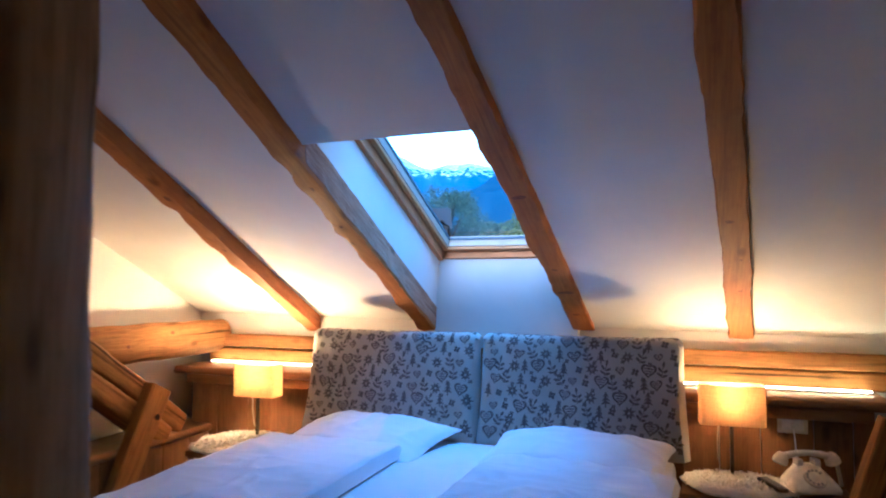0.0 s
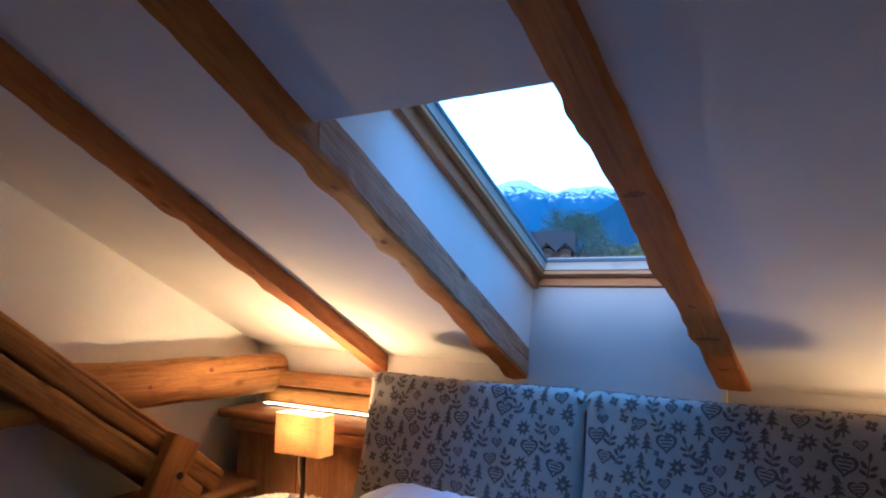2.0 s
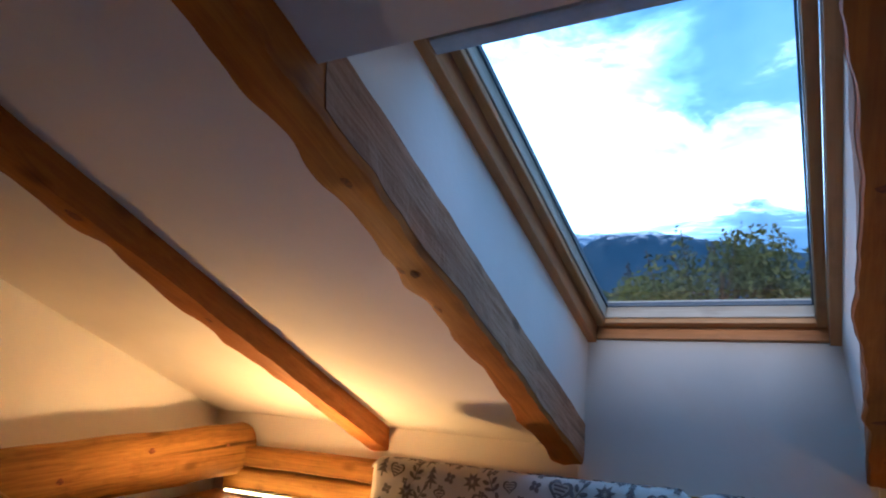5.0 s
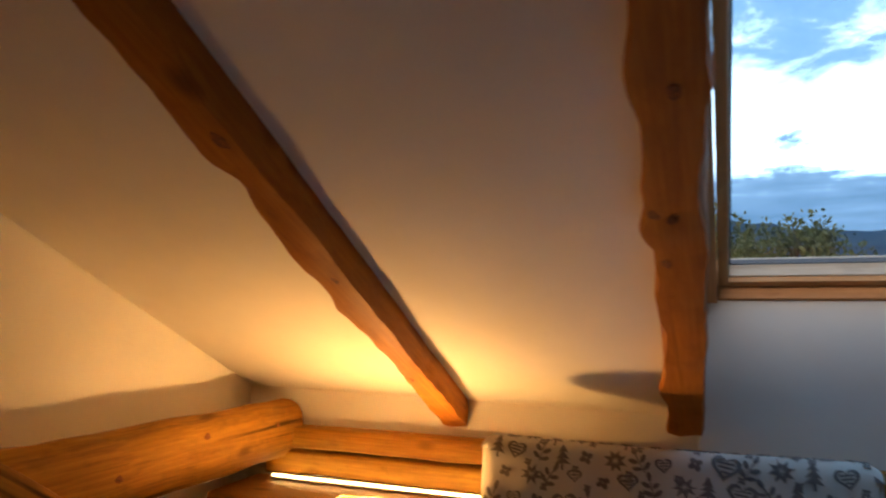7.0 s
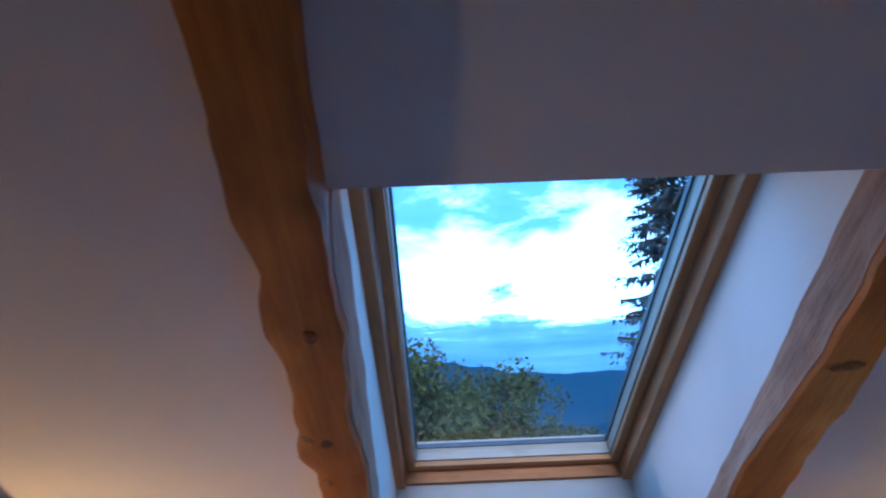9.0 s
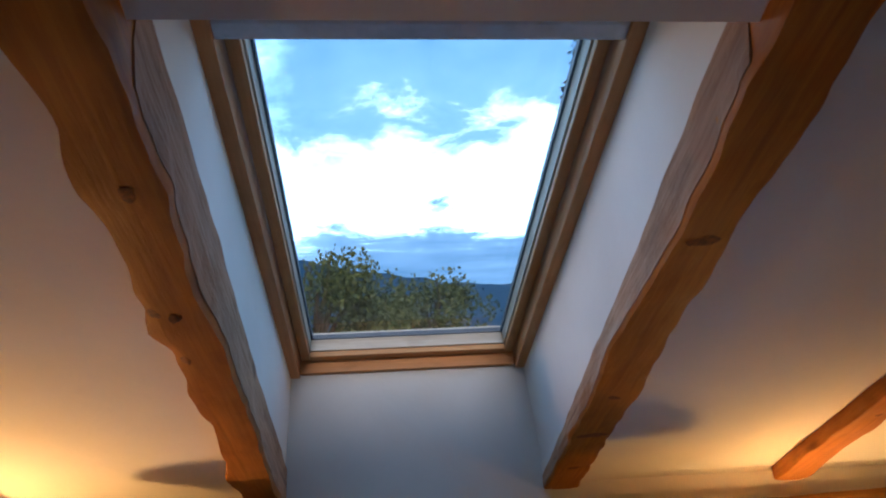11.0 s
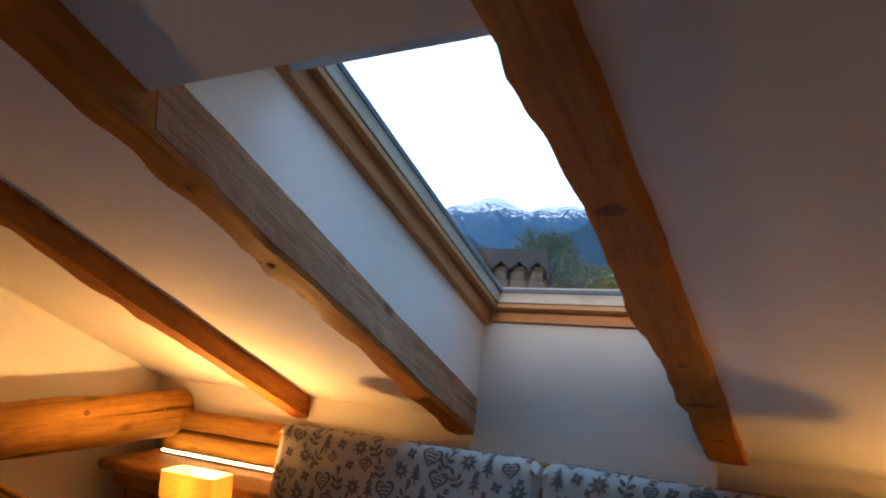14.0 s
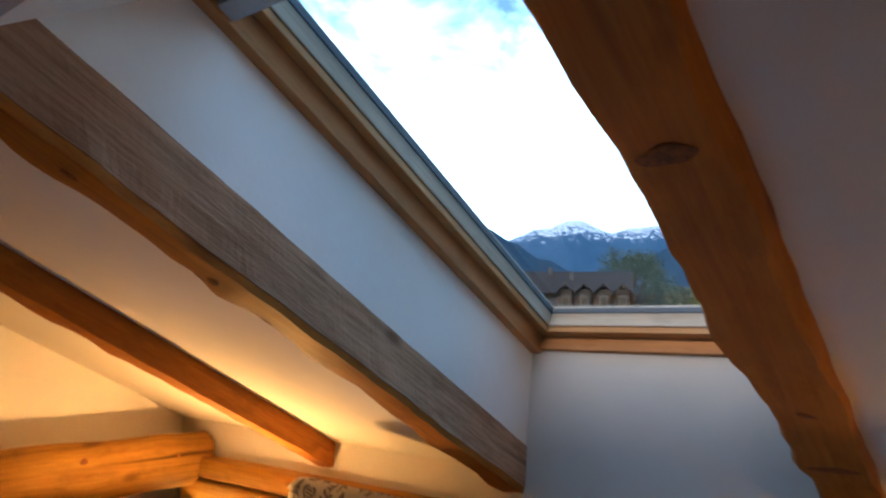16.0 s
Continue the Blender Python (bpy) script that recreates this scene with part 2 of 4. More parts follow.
def hewn(length, w, h, r, wob=0.008, seed=0.0, step=0.05, taper=0.0, wane=0.0):
    """A hand-hewn timber along local x, with uneven faces."""
    n = max(6, int(length / step))
    rings = []
    for i in range(n + 1):
        t = i / n
        x = t * length
        k = 1 + taper * (t - 0.5)
        ring = []
        for a, b in rsec(w * k, h * k, r):
            q = Vector((x * 2.2, a * 9 + seed, b * 9 - seed))
            d = noise.noise(q) * wob + noise.noise(Vector((x * 7, seed + a * 14, b * 14))) * wob * 0.5
            low = wane * max(0.0, -b / h) * 2 * (noise.noise(Vector((x * 4.2, seed * 1.7, a * 5))) + 0.6 * noise.noise(Vector((x * 9.5, seed, 3))))
            s = 1 if a > 0 else -1
            ring.append((x, a + d * s - low * s * 0.7, b + d * (1 if b > 0 else -1) + low * 0.5))
        rings.append(ring)
    return loft(rings)


# ---- the room ----
YAW = 2.0                       # the head wall stands slightly askew
Z0 = 1.213                      # ceiling height at the head wall


def ceil_slope(x):
    """The old roof is warped: it climbs a little less steeply towards the gable."""
    t = min(1.0, max(0.0, (x + 1.25) / 0.9))
    return 0.464 + 0.029 * t * t * (3 - 2 * t)


def ceil_z(y, x=0.0):
    return Z0 - ceil_slope(x) * y


ASKEW = pose(0, 0, 0, 0, 0, YAW)
XL, XR, YB = -2.0, 2.35, -4.8
HX0, HX1, HY = -0.385, 0.40, -1.452

bm = bmesh.new()


def slab(bm, xs, ys, t=0.05):
    n = max(1, round((xs[1] - xs[0]) / 0.12))
    rings = []
    for i in range(n + 1):
        x = xs[0] + (xs[1] - xs[0]) * i / n
        rings.append([(x, ys[0], ceil_z(ys[0], x)), (x, ys[1], ceil_z(ys[1], x)), (x, ys[1], ceil_z(ys[1], x) + t), (x, ys[0], ceil_z(ys[0], x) + t)])
    loft(rings, bm)


slab(bm, (XL - 0.1, HX0), (0.2, YB - 0.1))
slab(bm, (HX1, XR + 0.1), (0.2, YB - 0.1))
slab(bm, (HX0, HX1), (HY, YB - 0.1))
tagged(part("ceiling", bm, PLASTER), "sloping white plastered attic ceiling", "ceiling", kind="structure")
bm = box(XL - 0.3, XR + 0.3, 0.022, 0.32, -0.1, 1.26)
tagged(part("wall_north", bm, PLASTER, smooth=False, m=ASKEW), "low white plastered knee wall behind the bed", "wall", kind="structure")
bm = box(-0.40, 0.43, 0.004, 0.2, 1.05, 1.562, 0.004)
tagged(part("wall_niche", bm, PLASTER, smooth=False), "white plastered panel under the skylight", "wall", kind="structure")


def side_wall(name, x0, x1, label, lean=0.0):
    top = ceil_z(YB - 0.1, x0) + 0.03
    ring = [(0.4, -0.1), (0.4, ceil_z(0.4, x0) + 0.03), (YB - 0.1, top), (YB - 0.1, -0.1)]
    bm = loft([[(x - lean * y, y, z) for y, z in ring] for x in (x0, x1)])
    return tagged(part(name, bm, PLASTER, smooth=False), label, "wall", kind="structure")


side_wall("wall_west", XL - 0.45, XL, "white plastered gable wall", 0.085)
side_wall("wall_east", XR, XR + 0.2, "white plastered side wall")
tagged(part("wall_south", box(XL - 0.2, XR + 0.2, YB - 0.2, YB, -0.1, ceil_z(YB) + 0.03), PLASTER, smooth=False), "white plastered end wall", "wall", kind="structure")
tagged(part("floor", box(XL - 0.2, XR + 0.2, YB - 0.1, 0.3, -0.1, 0.0), FLOOR, smooth=False), "brown wooden floor", "floor", kind="structure")

FRAMEW = wood("window_frame_pine", (0.43, 0.165, 0.055), (0.59, 0.255, 0.092), (0.66, 0.32, 0.125), 0.5, 0, False, 1.2, 0.15)
# skylight: local x across, y up the slope, z outwards through the roof
GA = math.atan(0.482)
WIN = Matrix.Translation((0.003, 0.004, 1.678)) @ Euler((0, 0, 0)).to_matrix().to_4x4()
WIN = WIN @ Matrix(((1, 0, 0, 0), (0, -math.cos(GA), math.sin(GA), 0), (0, math.sin(GA), math.cos(GA), 0), (0, 0, 0, 1)))
GH, GW = 1.20, 0.299
window = tagged(new("window_1"), "open-view pine roof window with a rolled blind", "window", kind="structure")
window.matrix_basis = WIN


def wpart(name, x0, x1, y0, y1, z0, z1, mat, label="", bev=0.003, parent=None):
    length = max(x1 - x0, y1 - y0)
    if y1 - y0 > x1 - x0:
        bm = box(0, length, -(x1 - x0) / 2, (x1 - x0) / 2, z0, z1, bev)
        return part(name, bm, mat, window, label, False, Matrix.Translation(((x0 + x1) / 2, y0, 0)) @ pose(0, 0, 0, 0, 0, 90))
    bm = box(0, length, -(y1 - y0) / 2, (y1 - y0) / 2, z0, z1, bev)
    return part(name, bm, mat, window, label, False, Matrix.Translation((x0, (y0 + y1) / 2, 0)))


# pale inner sash next to the glass, warm pine sash face, then the fixed frame
for s in (-1, 1):
    a, b = sorted((s * GW, s * (GW + 0.024)))
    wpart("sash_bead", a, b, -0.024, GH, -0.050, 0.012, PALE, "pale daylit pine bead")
    a, b = sorted((s * (GW + 0.004), s * (GW + 0.030)))
    wpart("sash", a, b, -0.030, GH, -0.068, -0.0505, SASH)
    a, b = sorted((s * (GW + 0.034), s * (GW + 0.068)))
    wpart("window_frame", a, b, -0.050, GH + 0.05, -0.116, 0.03, FRAMEW)
    a, b = sorted((s * (GW - 0.006), s * (GW - 0.0005)))
    wpart("gasket", a, b, 0.0, GH, -0.012, 0.002, GASKET, "", 0)
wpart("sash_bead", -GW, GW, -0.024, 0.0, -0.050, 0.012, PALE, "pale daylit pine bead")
wpart("sash", -GW - 0.003, GW + 0.003, -0.030, -0.004, -0.068, -0.0505, SASH)
wpart("window_frame", -GW - 0.033, GW + 0.033, -0.054, -0.036, -0.106, 0.03, FRAMEW)
wpart("gasket", -GW, GW, 0.0005, 0.006, -0.012, 0.002, GASKET, "", 0)
wpart("sash", -GW - 0.03, GW + 0.03, GH, GH + 0.05, -0.066, 0.012, SASH)
wpart("window_frame", -GW - 0.068, GW + 0.068, GH + 0.0505, GH + 0.10, -0.116, 0.03, SASH)
wpart("blind_cassette", -GW - 0.045, GW + 0.045, GH - 0.028, GH + 0.012, -0.108, -0.0765, BLIND, "slim grey aluminium blind case", 0.008)
for z in (-0.003, -0.019):
    me = bpy.data.meshes.new("pane")
    me.from_pydata([(-GW, 0, z), (-GW, GH, z), (GW, GH, z), (GW, 0, z)], [], [(0, 1, 2, 3)])
    me.materials.append(GLASS)
    pane = new("pane", me)
    pane.parent = window
    pane["label"] = "clear sheet of the double glazing"
    pane.visible_shadow = False


def wp(x, y, z):
    return WIN @ Vector((x, y, z))


# plastered cheeks of the opening, from the window frame down to the rafters
def cheek(name, s, x_low, x_high, z_low, z_rise):
    bm = bmesh.new()
    n = 12
    rows = []
    for k in range(n + 1):
        t = k / n
        top = wp(s * (GW + 0.062), -0.07 + t * (GH + 0.13), -0.112)
        y = 0.03 + t * (HY - 0.03)
        low = Vector((x_low + (x_high - x_low) * t, y, z_low - z_rise * y))
        rows.append([top.lerp(low, j / 4) for j in range(5)])
    out = [[p + Vector((s * 0.04, 0, 0.012)) for p in r] for r in rows]
    rings = [r + list(reversed(o)) for r, o in zip(rows, out)]
    loft(rings, bm)
    return tagged(part(name, bm, PLASTER), "white plastered cheek of the skylight opening", "wall", kind="structure")


cheek("reveal_west", -1, -0.378, -0.338, 1.285, 0.487)
cheek("reveal_east", 1, 0.412, 0.366, 1.212, 0.535)
bm = bmesh.new()
a, b = wp(-0.42, GH + 0.052, -0.112), wp(0.42, GH + 0.052, -0.112)
c, d = Vector((0.43, HY, ceil_z(HY))), Vector((-0.42, HY, ceil_z(HY)))
up = Vector((0, -0.03, 0.05))
loft([[a, b, c, d], [p + up for p in (a, b, c, d)]], bm)
tagged(part("reveal_head", bm, PLASTER, smooth=False), "white plastered head of the skylight opening", "wall", kind="structure")
# outer roof skin with the same opening
bm = bmesh.new()
for xs, ys in (((XL - 0.5, -0.385), (0.9, -5.2)), ((0.40, XR + 0.5), (0.9, -5.2)), ((-0.385, 0.40), (-1.18, -5.2)), ((-0.385, 0.40), (0.9, 0.09))):
    lo, hi = [], []
    for x, y in ((xs[0], ys[0]), (xs[1], ys[0]), (xs[1], ys[1]), (xs[0], ys[1])):
        z = 1.665 - 0.482 * y
        lo.append(bm.verts.new((x, y, z - 0.06)))
        hi.append(bm.verts.new((x, y, z)))
    bm.faces.new(lo)
    bm.faces.new(hi)
    for i in range(4):
        j = (i + 1) % 4
        bm.faces.new((lo[i], lo[j], hi[j], hi[i]))
TILE = plain("grey_roof", (0.12, 0.10, 0.09), 0.8)
tagged(part("roof", bm, TILE, smooth=False), "dark roof surface around the skylight", "roof", kind="structure")


# ---- exposed rafters ----
def knot_disc(a, b, seed):
    """A low uneven dome, a along x and b along y."""
    rings = []
    for f, h in ((1.0, 0.0), (0.8, 0.0010), (0.5, 0.0018), (0.08, 0.0020)):
        rings.append([(a * f * math.cos(q) * (1 + 0.18 * math.sin(3 * q + seed)), b * f * math.sin(q) * (1 + 0.12 * math.sin(2 * q - seed)), h) for q in (2 * math.pi * t / 16 for t in range(16))])
    return loft(rings)


KNOT = plain("dark_knot", (0.205, 0.064, 0.012), 0.75, 0, 0.5, 160)


def rafter(x0, x1, w, seed, z0, rise, up=0.03, raw=0, slim=1.0, knots=(), waves=((), ())):
    """Its underside starts at height z0 at the head wall and climbs by rise; x0 is its middle there, x1 its middle
    1.3 m into the room. raw: the side that is bare in the skylight. waves: scallops (run, swell, reach) of both lower edges."""
    n = 300
    ang = math.atan(rise)
    co = math.cos(ang)
    L = 4.75 / co
    section = ((-0.5, 1), (-0.5, 0.5), (-0.5, 0.12), (-0.465, 0.015), (-0.2, -0.012), (0.2, -0.012), (0.465, 0.015), (0.5, 0.12), (0.5, 0.5), (0.5, 1))

    def ring_at(s):
        run = s * co
        k = min(1.0, max(0.0, run / 1.25))
        cx = (x1 - x0) * run / 1.3
        x = x0 + cx
        lift = up[0] + (up[1] - up[0]) * min(1.5, max(0, run)) / 1.3 if isinstance(up, tuple) else up
        if run > -HY + 0.09:
            lift = 0.03
        dep = (ceil_z(-run, x) + lift - z0 - rise * run) * co
        out = []
        for a, b in section:
            wob = 0.006 * noise.noise(Vector((s * 2.6, a * 3 + seed, b))) + 0.004 * noise.noise(Vector((s * 11, a * 5 - seed, b * 2)))
            edge = 0.0
            sg = 1 if a > 0 else -1
            if b < 0.2:
                o = 7 if a > 0 else 0
                edge = 0.006 * abs(noise.noise(Vector((s * 9.0, seed + o, 2)))) - 0.002 + 0.004 * noise.noise(Vector((s * 19, seed + o, 5)))
                if run > 1.75 or not waves[a > 0]:
                    edge += 0.012 * noise.noise(Vector((s * 4.6, seed * 2.3 + o, 0)))
                for r_, swell, reach in waves[a > 0]:
                    edge -= swell * math.exp(-((run - r_) / reach) ** 2)
            y = cx + a * w * (1 + (slim - 1) * k) + sg * (wob - edge) * (1 if abs(a) > 0.3 else 0.2)
            z = b * dep + (wob * 0.8 + edge * 0.3 if b < 0.2 else 0)
            out.append(Vector((s, y, z)))
        return out

    rings = [ring_at(-0.012 + (L + 0.012) * i / n) for i in range(n + 1)]
    m = Matrix.Translation((x0, 0, z0)) @ Matrix(((0, 1, 0, 0), (-co, 0, math.sin(ang), 0), (math.sin(ang), 0, co, 0), (0, 0, 0, 1)))
    e = thing("rafter", "reddish-brown hand-hewn wooden rafter with waney edges under the ceiling", "rafter", m, "exposed rafters")
    part("timber", loft(rings), OLD, e)
    if raw:
        idx = (7, 8, 9) if raw > 0 else (2, 1, 0)
        rows = []
        for i in range(n):
            s = -0.012 + (L + 0.012) * i / n
            if s * co > -HY - 0.004:
                break
            r = [ring_at(s + p.z * rise)[j] for j, p in enumerate(ring_at(s))]
            pts = [r[idx[0]].lerp(r[idx[1]], 0.06), r[idx[1]], r[idx[2]]]
            o = Vector((0, 0.0018 * raw, 0))
            rows.append([p + o for p in pts] + [p - o for p in reversed(pts)])
        part("raw_side", loft(rows), RAW, e, "greyish bare wood side facing the skylight", False)

    def under(s, y):
        pts = ring_at(s)[2:8]
        for p, q in zip(pts, pts[1:]):
            if p.y <= y <= q.y:
                return p.z + (q.z - p.z) * (y - p.y) / (q.y - p.y)
        return pts[2].z

    for run, dx, a, b_ in knots:
        s = run / co
        mid = (ring_at(s)[4].y + ring_at(s)[5].y) / 2 + dx
        bm = knot_disc(a, b_, seed + run * 9)
        for v in bm.verts:
            v.co.z = under(s + v.co.x, mid + v.co.y) - 0.0009 - v.co.z * 0.3
            v.co.x += s
            v.co.y += mid
        part("knot", bm, KNOT, e)
    return e


rafter(-1.166, -1.064, 0.086, 1.3, 1.124, 0.476, slim=0.88,
       knots=((1.36, 0.012, 0.022, 0.011), (0.42, -0.01, 0.012, 0.007), (0.95, 0.01, 0.014, 0.008)),
       waves=(((1.35, 0.008, 0.05), (1.25, -0.010, 0.05), (1.03, 0.010, 0.07), (0.82, 0.012, 0.06), (0.5, -0.006, 0.1)), ()))
rafter(-0.426, -0.382, 0.094, 5.1, 1.160, 0.479, (0.077, 0.068), raw=1,
       knots=((1.31, 0.006, 0.014, 0.010), (1.06, -0.034, 0.012, 0.010), (0.92, -0.022, 0.015, 0.009), (1.05, -0.005, 0.012, 0.008)),
       waves=(((1.52, 0.006, 0.05), (1.41, -0.006, 0.04), (1.34, 0.008, 0.04), (1.20, -0.006, 0.06), (1.01, 0.011, 0.035), (0.90, -0.008, 0.06), (0.62, -0.010, 0.08), (0.32, 0.014, 0.06), (0.02, 0.010, 0.05)), ()))
rafter(0.457, 0.402, 0.108, 9.7, 1.184, 0.482, (0.01, 0.062), raw=-1, slim=0.91,
       knots=((1.15, -0.002, 0.013, 0.026), (0.41, 0.0, 0.015, 0.038), (0.62, 0.0, 0.010, 0.014), (0.18, 0.0, 0.010, 0.022)),
       waves=(((1.40, 0.008, 0.06), (1.12, -0.005, 0.06), (0.80, 0.012, 0.06), (0.60, -0.006, 0.07), (0.42, 0.007, 0.05), (0.32, -0.006, 0.05)), ((1.36, 0.006, 0.05), (1.20, -0.008, 0.06), (0.95, -0.006, 0.06), (0.62, 0.007, 0.06))))
rafter(1.212, 1.114, 0.105, 14.2, 1.165, 0.505,
       knots=((0.95, -0.01, 0.010, 0.016), (0.45, 0.01, 0.008, 0.010), (0.70, 0.02, 0.008, 0.007)))

# ---- logs and braces along the gable ----
LOGM = Matrix.Translation((-1.872, -0.06, 1.085)) @ pose(0, 0, 0, 0, 0, -87.5) @ pose(0, 0, 0, 13)
lg = thing("log_purlin", "hewn brown log resting along the white gable wall", "log", LOGM)
part("log", hewn(3.2, 0.25, 0.20, 0.066, 0.014, 3.3), HEWN, lg)
for s, z, a in ((0.16, 0.01, 0.010), (0.52, 0.03, 0.015), (0.86, -0.02, 0.020), (1.12, 0.045, 0.013), (1.30, -0.05, 0.016)):
    part("knot", knot_disc(a * 0.9, a * 0.65, s), KNOT, lg, m=Matrix.Translation((s, 0.126, z)) @ pose(0, 0, 0, -90))
wp1 = part("wall_plate", hewn(3.62, 0.12, 0.075, 0.012, 0.006, 8.1), HEWN, m=ASKEW @ Matrix.Translation((-1.80, 0.0, 1.064)))
tagged(wp1, "orange-brown hewn timber wall plate above the shelf", "beam")
wp2 = part("wall_plate", hewn(3.72, 0.12, 0.086, 0.014, 0.006, 4.4), HEWN, m=ASKEW @ Matrix.Translation((-1.86, 0.002, 0.978)))
tagged(wp2, "lower split half of the hewn timber wall plate", "beam")
st = thing("strut", "heavy cracked diagonal timber strut beside the gable", "strut")
dy, dz = -0.811, 0.585
BM = Matrix.Translation((-1.72, -0.60, 0.60)) @ Matrix(((0, 1, 0, 0), (dy, 0, dz, 0), (dz, 0, -dy, 0), (0, 0, 0, 1)))
part("upper_half", hewn(2.7, 0.15, 0.105, 0.018, 0.008, 2.2), HEWN, st, m=BM @ Matrix.Translation((0, 0, 0.057)))
part("lower_half", hewn(2.7, 0.15, 0.105, 0.018, 0.008, 6.6), HEWN, st, m=BM @ Matrix.Translation((0.07, 0.004, -0.052)))
ky, kz = 0.45, 0.893
km = Matrix.Translation((-1.605, -1.14, 0.22)) @ Matrix(((0, 1, 0, 0), (ky, 0, -kz, 0), (kz, 0, ky, 0), (0, 0, 0, 1)))
kb = thing("knee_brace", "short leaning timber brace with a dark peg hole", "brace")
part("brace_timber", hewn(0.74, 0.07, 0.14, 0.012, 0.005, 7.7), HEWN, kb, m=km)
# solid plug; its near-black colour stands for the shade inside the hole
part("peg_hole", tube([(-1.575, -0.845, 0.735), (-1.5665, -0.845, 0.735)], 0.016, 14), PEG, kb, "round peg hole, its shade painted on a plug")

# ---- ledge along the gable ----
lm = Matrix.Translation((-1.835, -0.27, 0.583)) @ pose(0, 0, 0, 0, 0, -90)
led_ = part("ledge_board", hewn(3.2, 0.39, 0.045, 0.018, 0.002, 1.9), SHELF, m=lm)
tagged(led_, "rounded brown wooden ledge board along the gable", "shelf")
lc = thing("ledge_cabinet", "dark brown boarded front under the ledge", "cabinet")
for k in range(14):
    y = -0.30 - 0.2 * k
    part("board", box(0, 0.546, -0.098, 0.098, -0.01, 0.01, 0.003), PANEL, lc, m=Matrix.Translation((-1.672, y - 0.1, 0.012)) @ pose(0, 0, 0, 0, -90, 0) @ pose(0, 0, 0))

# ---- shelf panelling behind the bed ----
sh = thing("headboard_shelf", "brown wooden shelf above boarded panelling behind the bed", "shelf", ASKEW)
part("shelf_board", hewn(3.64, 0.30, 0.044, 0.018, 0.0015, 5.5), SHELF, sh, m=Matrix.Translation((-1.88, -0.20, 0.912)))
part("shelf_lip", box(0, 3.50, -0.012, 0.012, 0.84, 0.889, 0.003), SHELF, sh, m=Matrix.Translation((-1.81, -0.315, 0)))
k, x = 0, -1.79
while x < 1.70:
    w = (0.17, 0.21, 0.15, 0.24, 0.19)[k % 5]
    part("panel_board", box(0, 0.838, -w / 2 + 0.002, w / 2 - 0.002, -0.012, 0.012, 0.003), PANEL, sh, m=Matrix.Translation((x + w / 2, -0.275 + 0.002 * (k % 3), 0.0)) @ pose(0, 0, 0, 0, -90, 0) @ pose(0, 0, 0, 90))
    x += w
    k += 1
part("end_panel", box(0, 0.838, -0.13, 0.13, -0.012, 0.012, 0.003), PANEL, sh, m=Matrix.Translation((-1.80, -0.14, 0)) @ pose(0, 0, 0, 0, -90, 0))


def led_strip(x0, x1):
    e = thing("led_strip", "glowing warm white light strip on the shelf", "light strip", ASKEW)
    part("channel", box(x0, x1, -0.122, -0.094, 0.935, 0.942, 0.001), WHITE, e)
    part("diffuser", box(x0 + 0.004, x1 - 0.004, -0.113, -0.103, 0.9425, 0.9475, 0.002), LEDM, e, "glowing diffuser")
    return e


led_strip(-1.80, -0.90)
led_strip(0.90, 1.74)

# right-hand leaning board beside the shelf
rb = part("strut", hewn(0.93, 0.12, 0.10, 0.015, 0.005, 12.5), HEWN, m=Matrix.Translation((1.455, -0.42, 0.0)) @ Matrix(((0.31, 0.95, 0, 0), (0, 0, 1, 0), (0.95, -0.31, 0, 0), (0, 0, 0, 1))))
tagged(rb, "brown leaning timber strut beside the shelf end", "strut")

# ---- post at the foot of the bed ----
po = part("post", hewn(3.0, 0.19, 0.19, 0.03, 0.012, 21.0), POST, m=Matrix.Translation((0.15, -2.93, 0)) @ pose(0, 0, 0, 0, -90, 12))
tagged(po, "weathered knotty square timber post", "post")

# ---- bed ----
def soft(w, d, h, seed, p=2.6, q=0.55, wr=0.012, nu=56, nv=40, puff=0.0, pinch=0.0):
    """A stuffed cloth body, w by d and h thick, with creases."""
    bm = bmesh.new()
    top, bot = [], []
    for j in range(nv + 1):
        rt, rb_ = [], []
        for i in range(nu + 1):
            u, v = 2 * i / nu - 1, 2 * j / nv - 1
            e = max(0.0, (1 - abs(u) ** p) * (1 - abs(v) ** p)) ** q
            x, y = u * w / 2 * (1 - pinch * (1 - abs(v) ** 2) * abs(u) ** 3), v * d / 2 * (1 - pinch * (1 - abs(u) ** 2) * abs(v) ** 3)
            n1 = noise.noise(Vector((x * 5, y * 5, seed)))
            ridge = 1 - abs(noise.noise(Vector((x * 7 + seed, y * 3.2, seed * 2 + n1))))
            ridge2 = 1 - abs(noise.noise(Vector((x * 3, y * 12 + seed, seed + 4 + 0.7 * n1))))
            z = e * (h + puff * n1) + wr * e ** 0.5 * ((ridge ** 4 - 0.4) + 0.5 * (ridge2 ** 5 - 0.3))
            rt.append(bm.verts.new((x, y, z)))
            rb_.append(bm.verts.new((x, y, -0.12 * h * e)) if 0 < i < nu and 0 < j < nv else rt[-1])
        top.append(rt)
        bot.append(rb_)
    for g, f in ((top, 1), (bot, -1)):
        for j in range(nv):
            for i in range(nu):
                q4 = [g[j][i], g[j][i + 1], g[j + 1][i + 1], g[j + 1][i]]
                bm.faces.new(q4 if f > 0 else q4[::-1])
    return bm


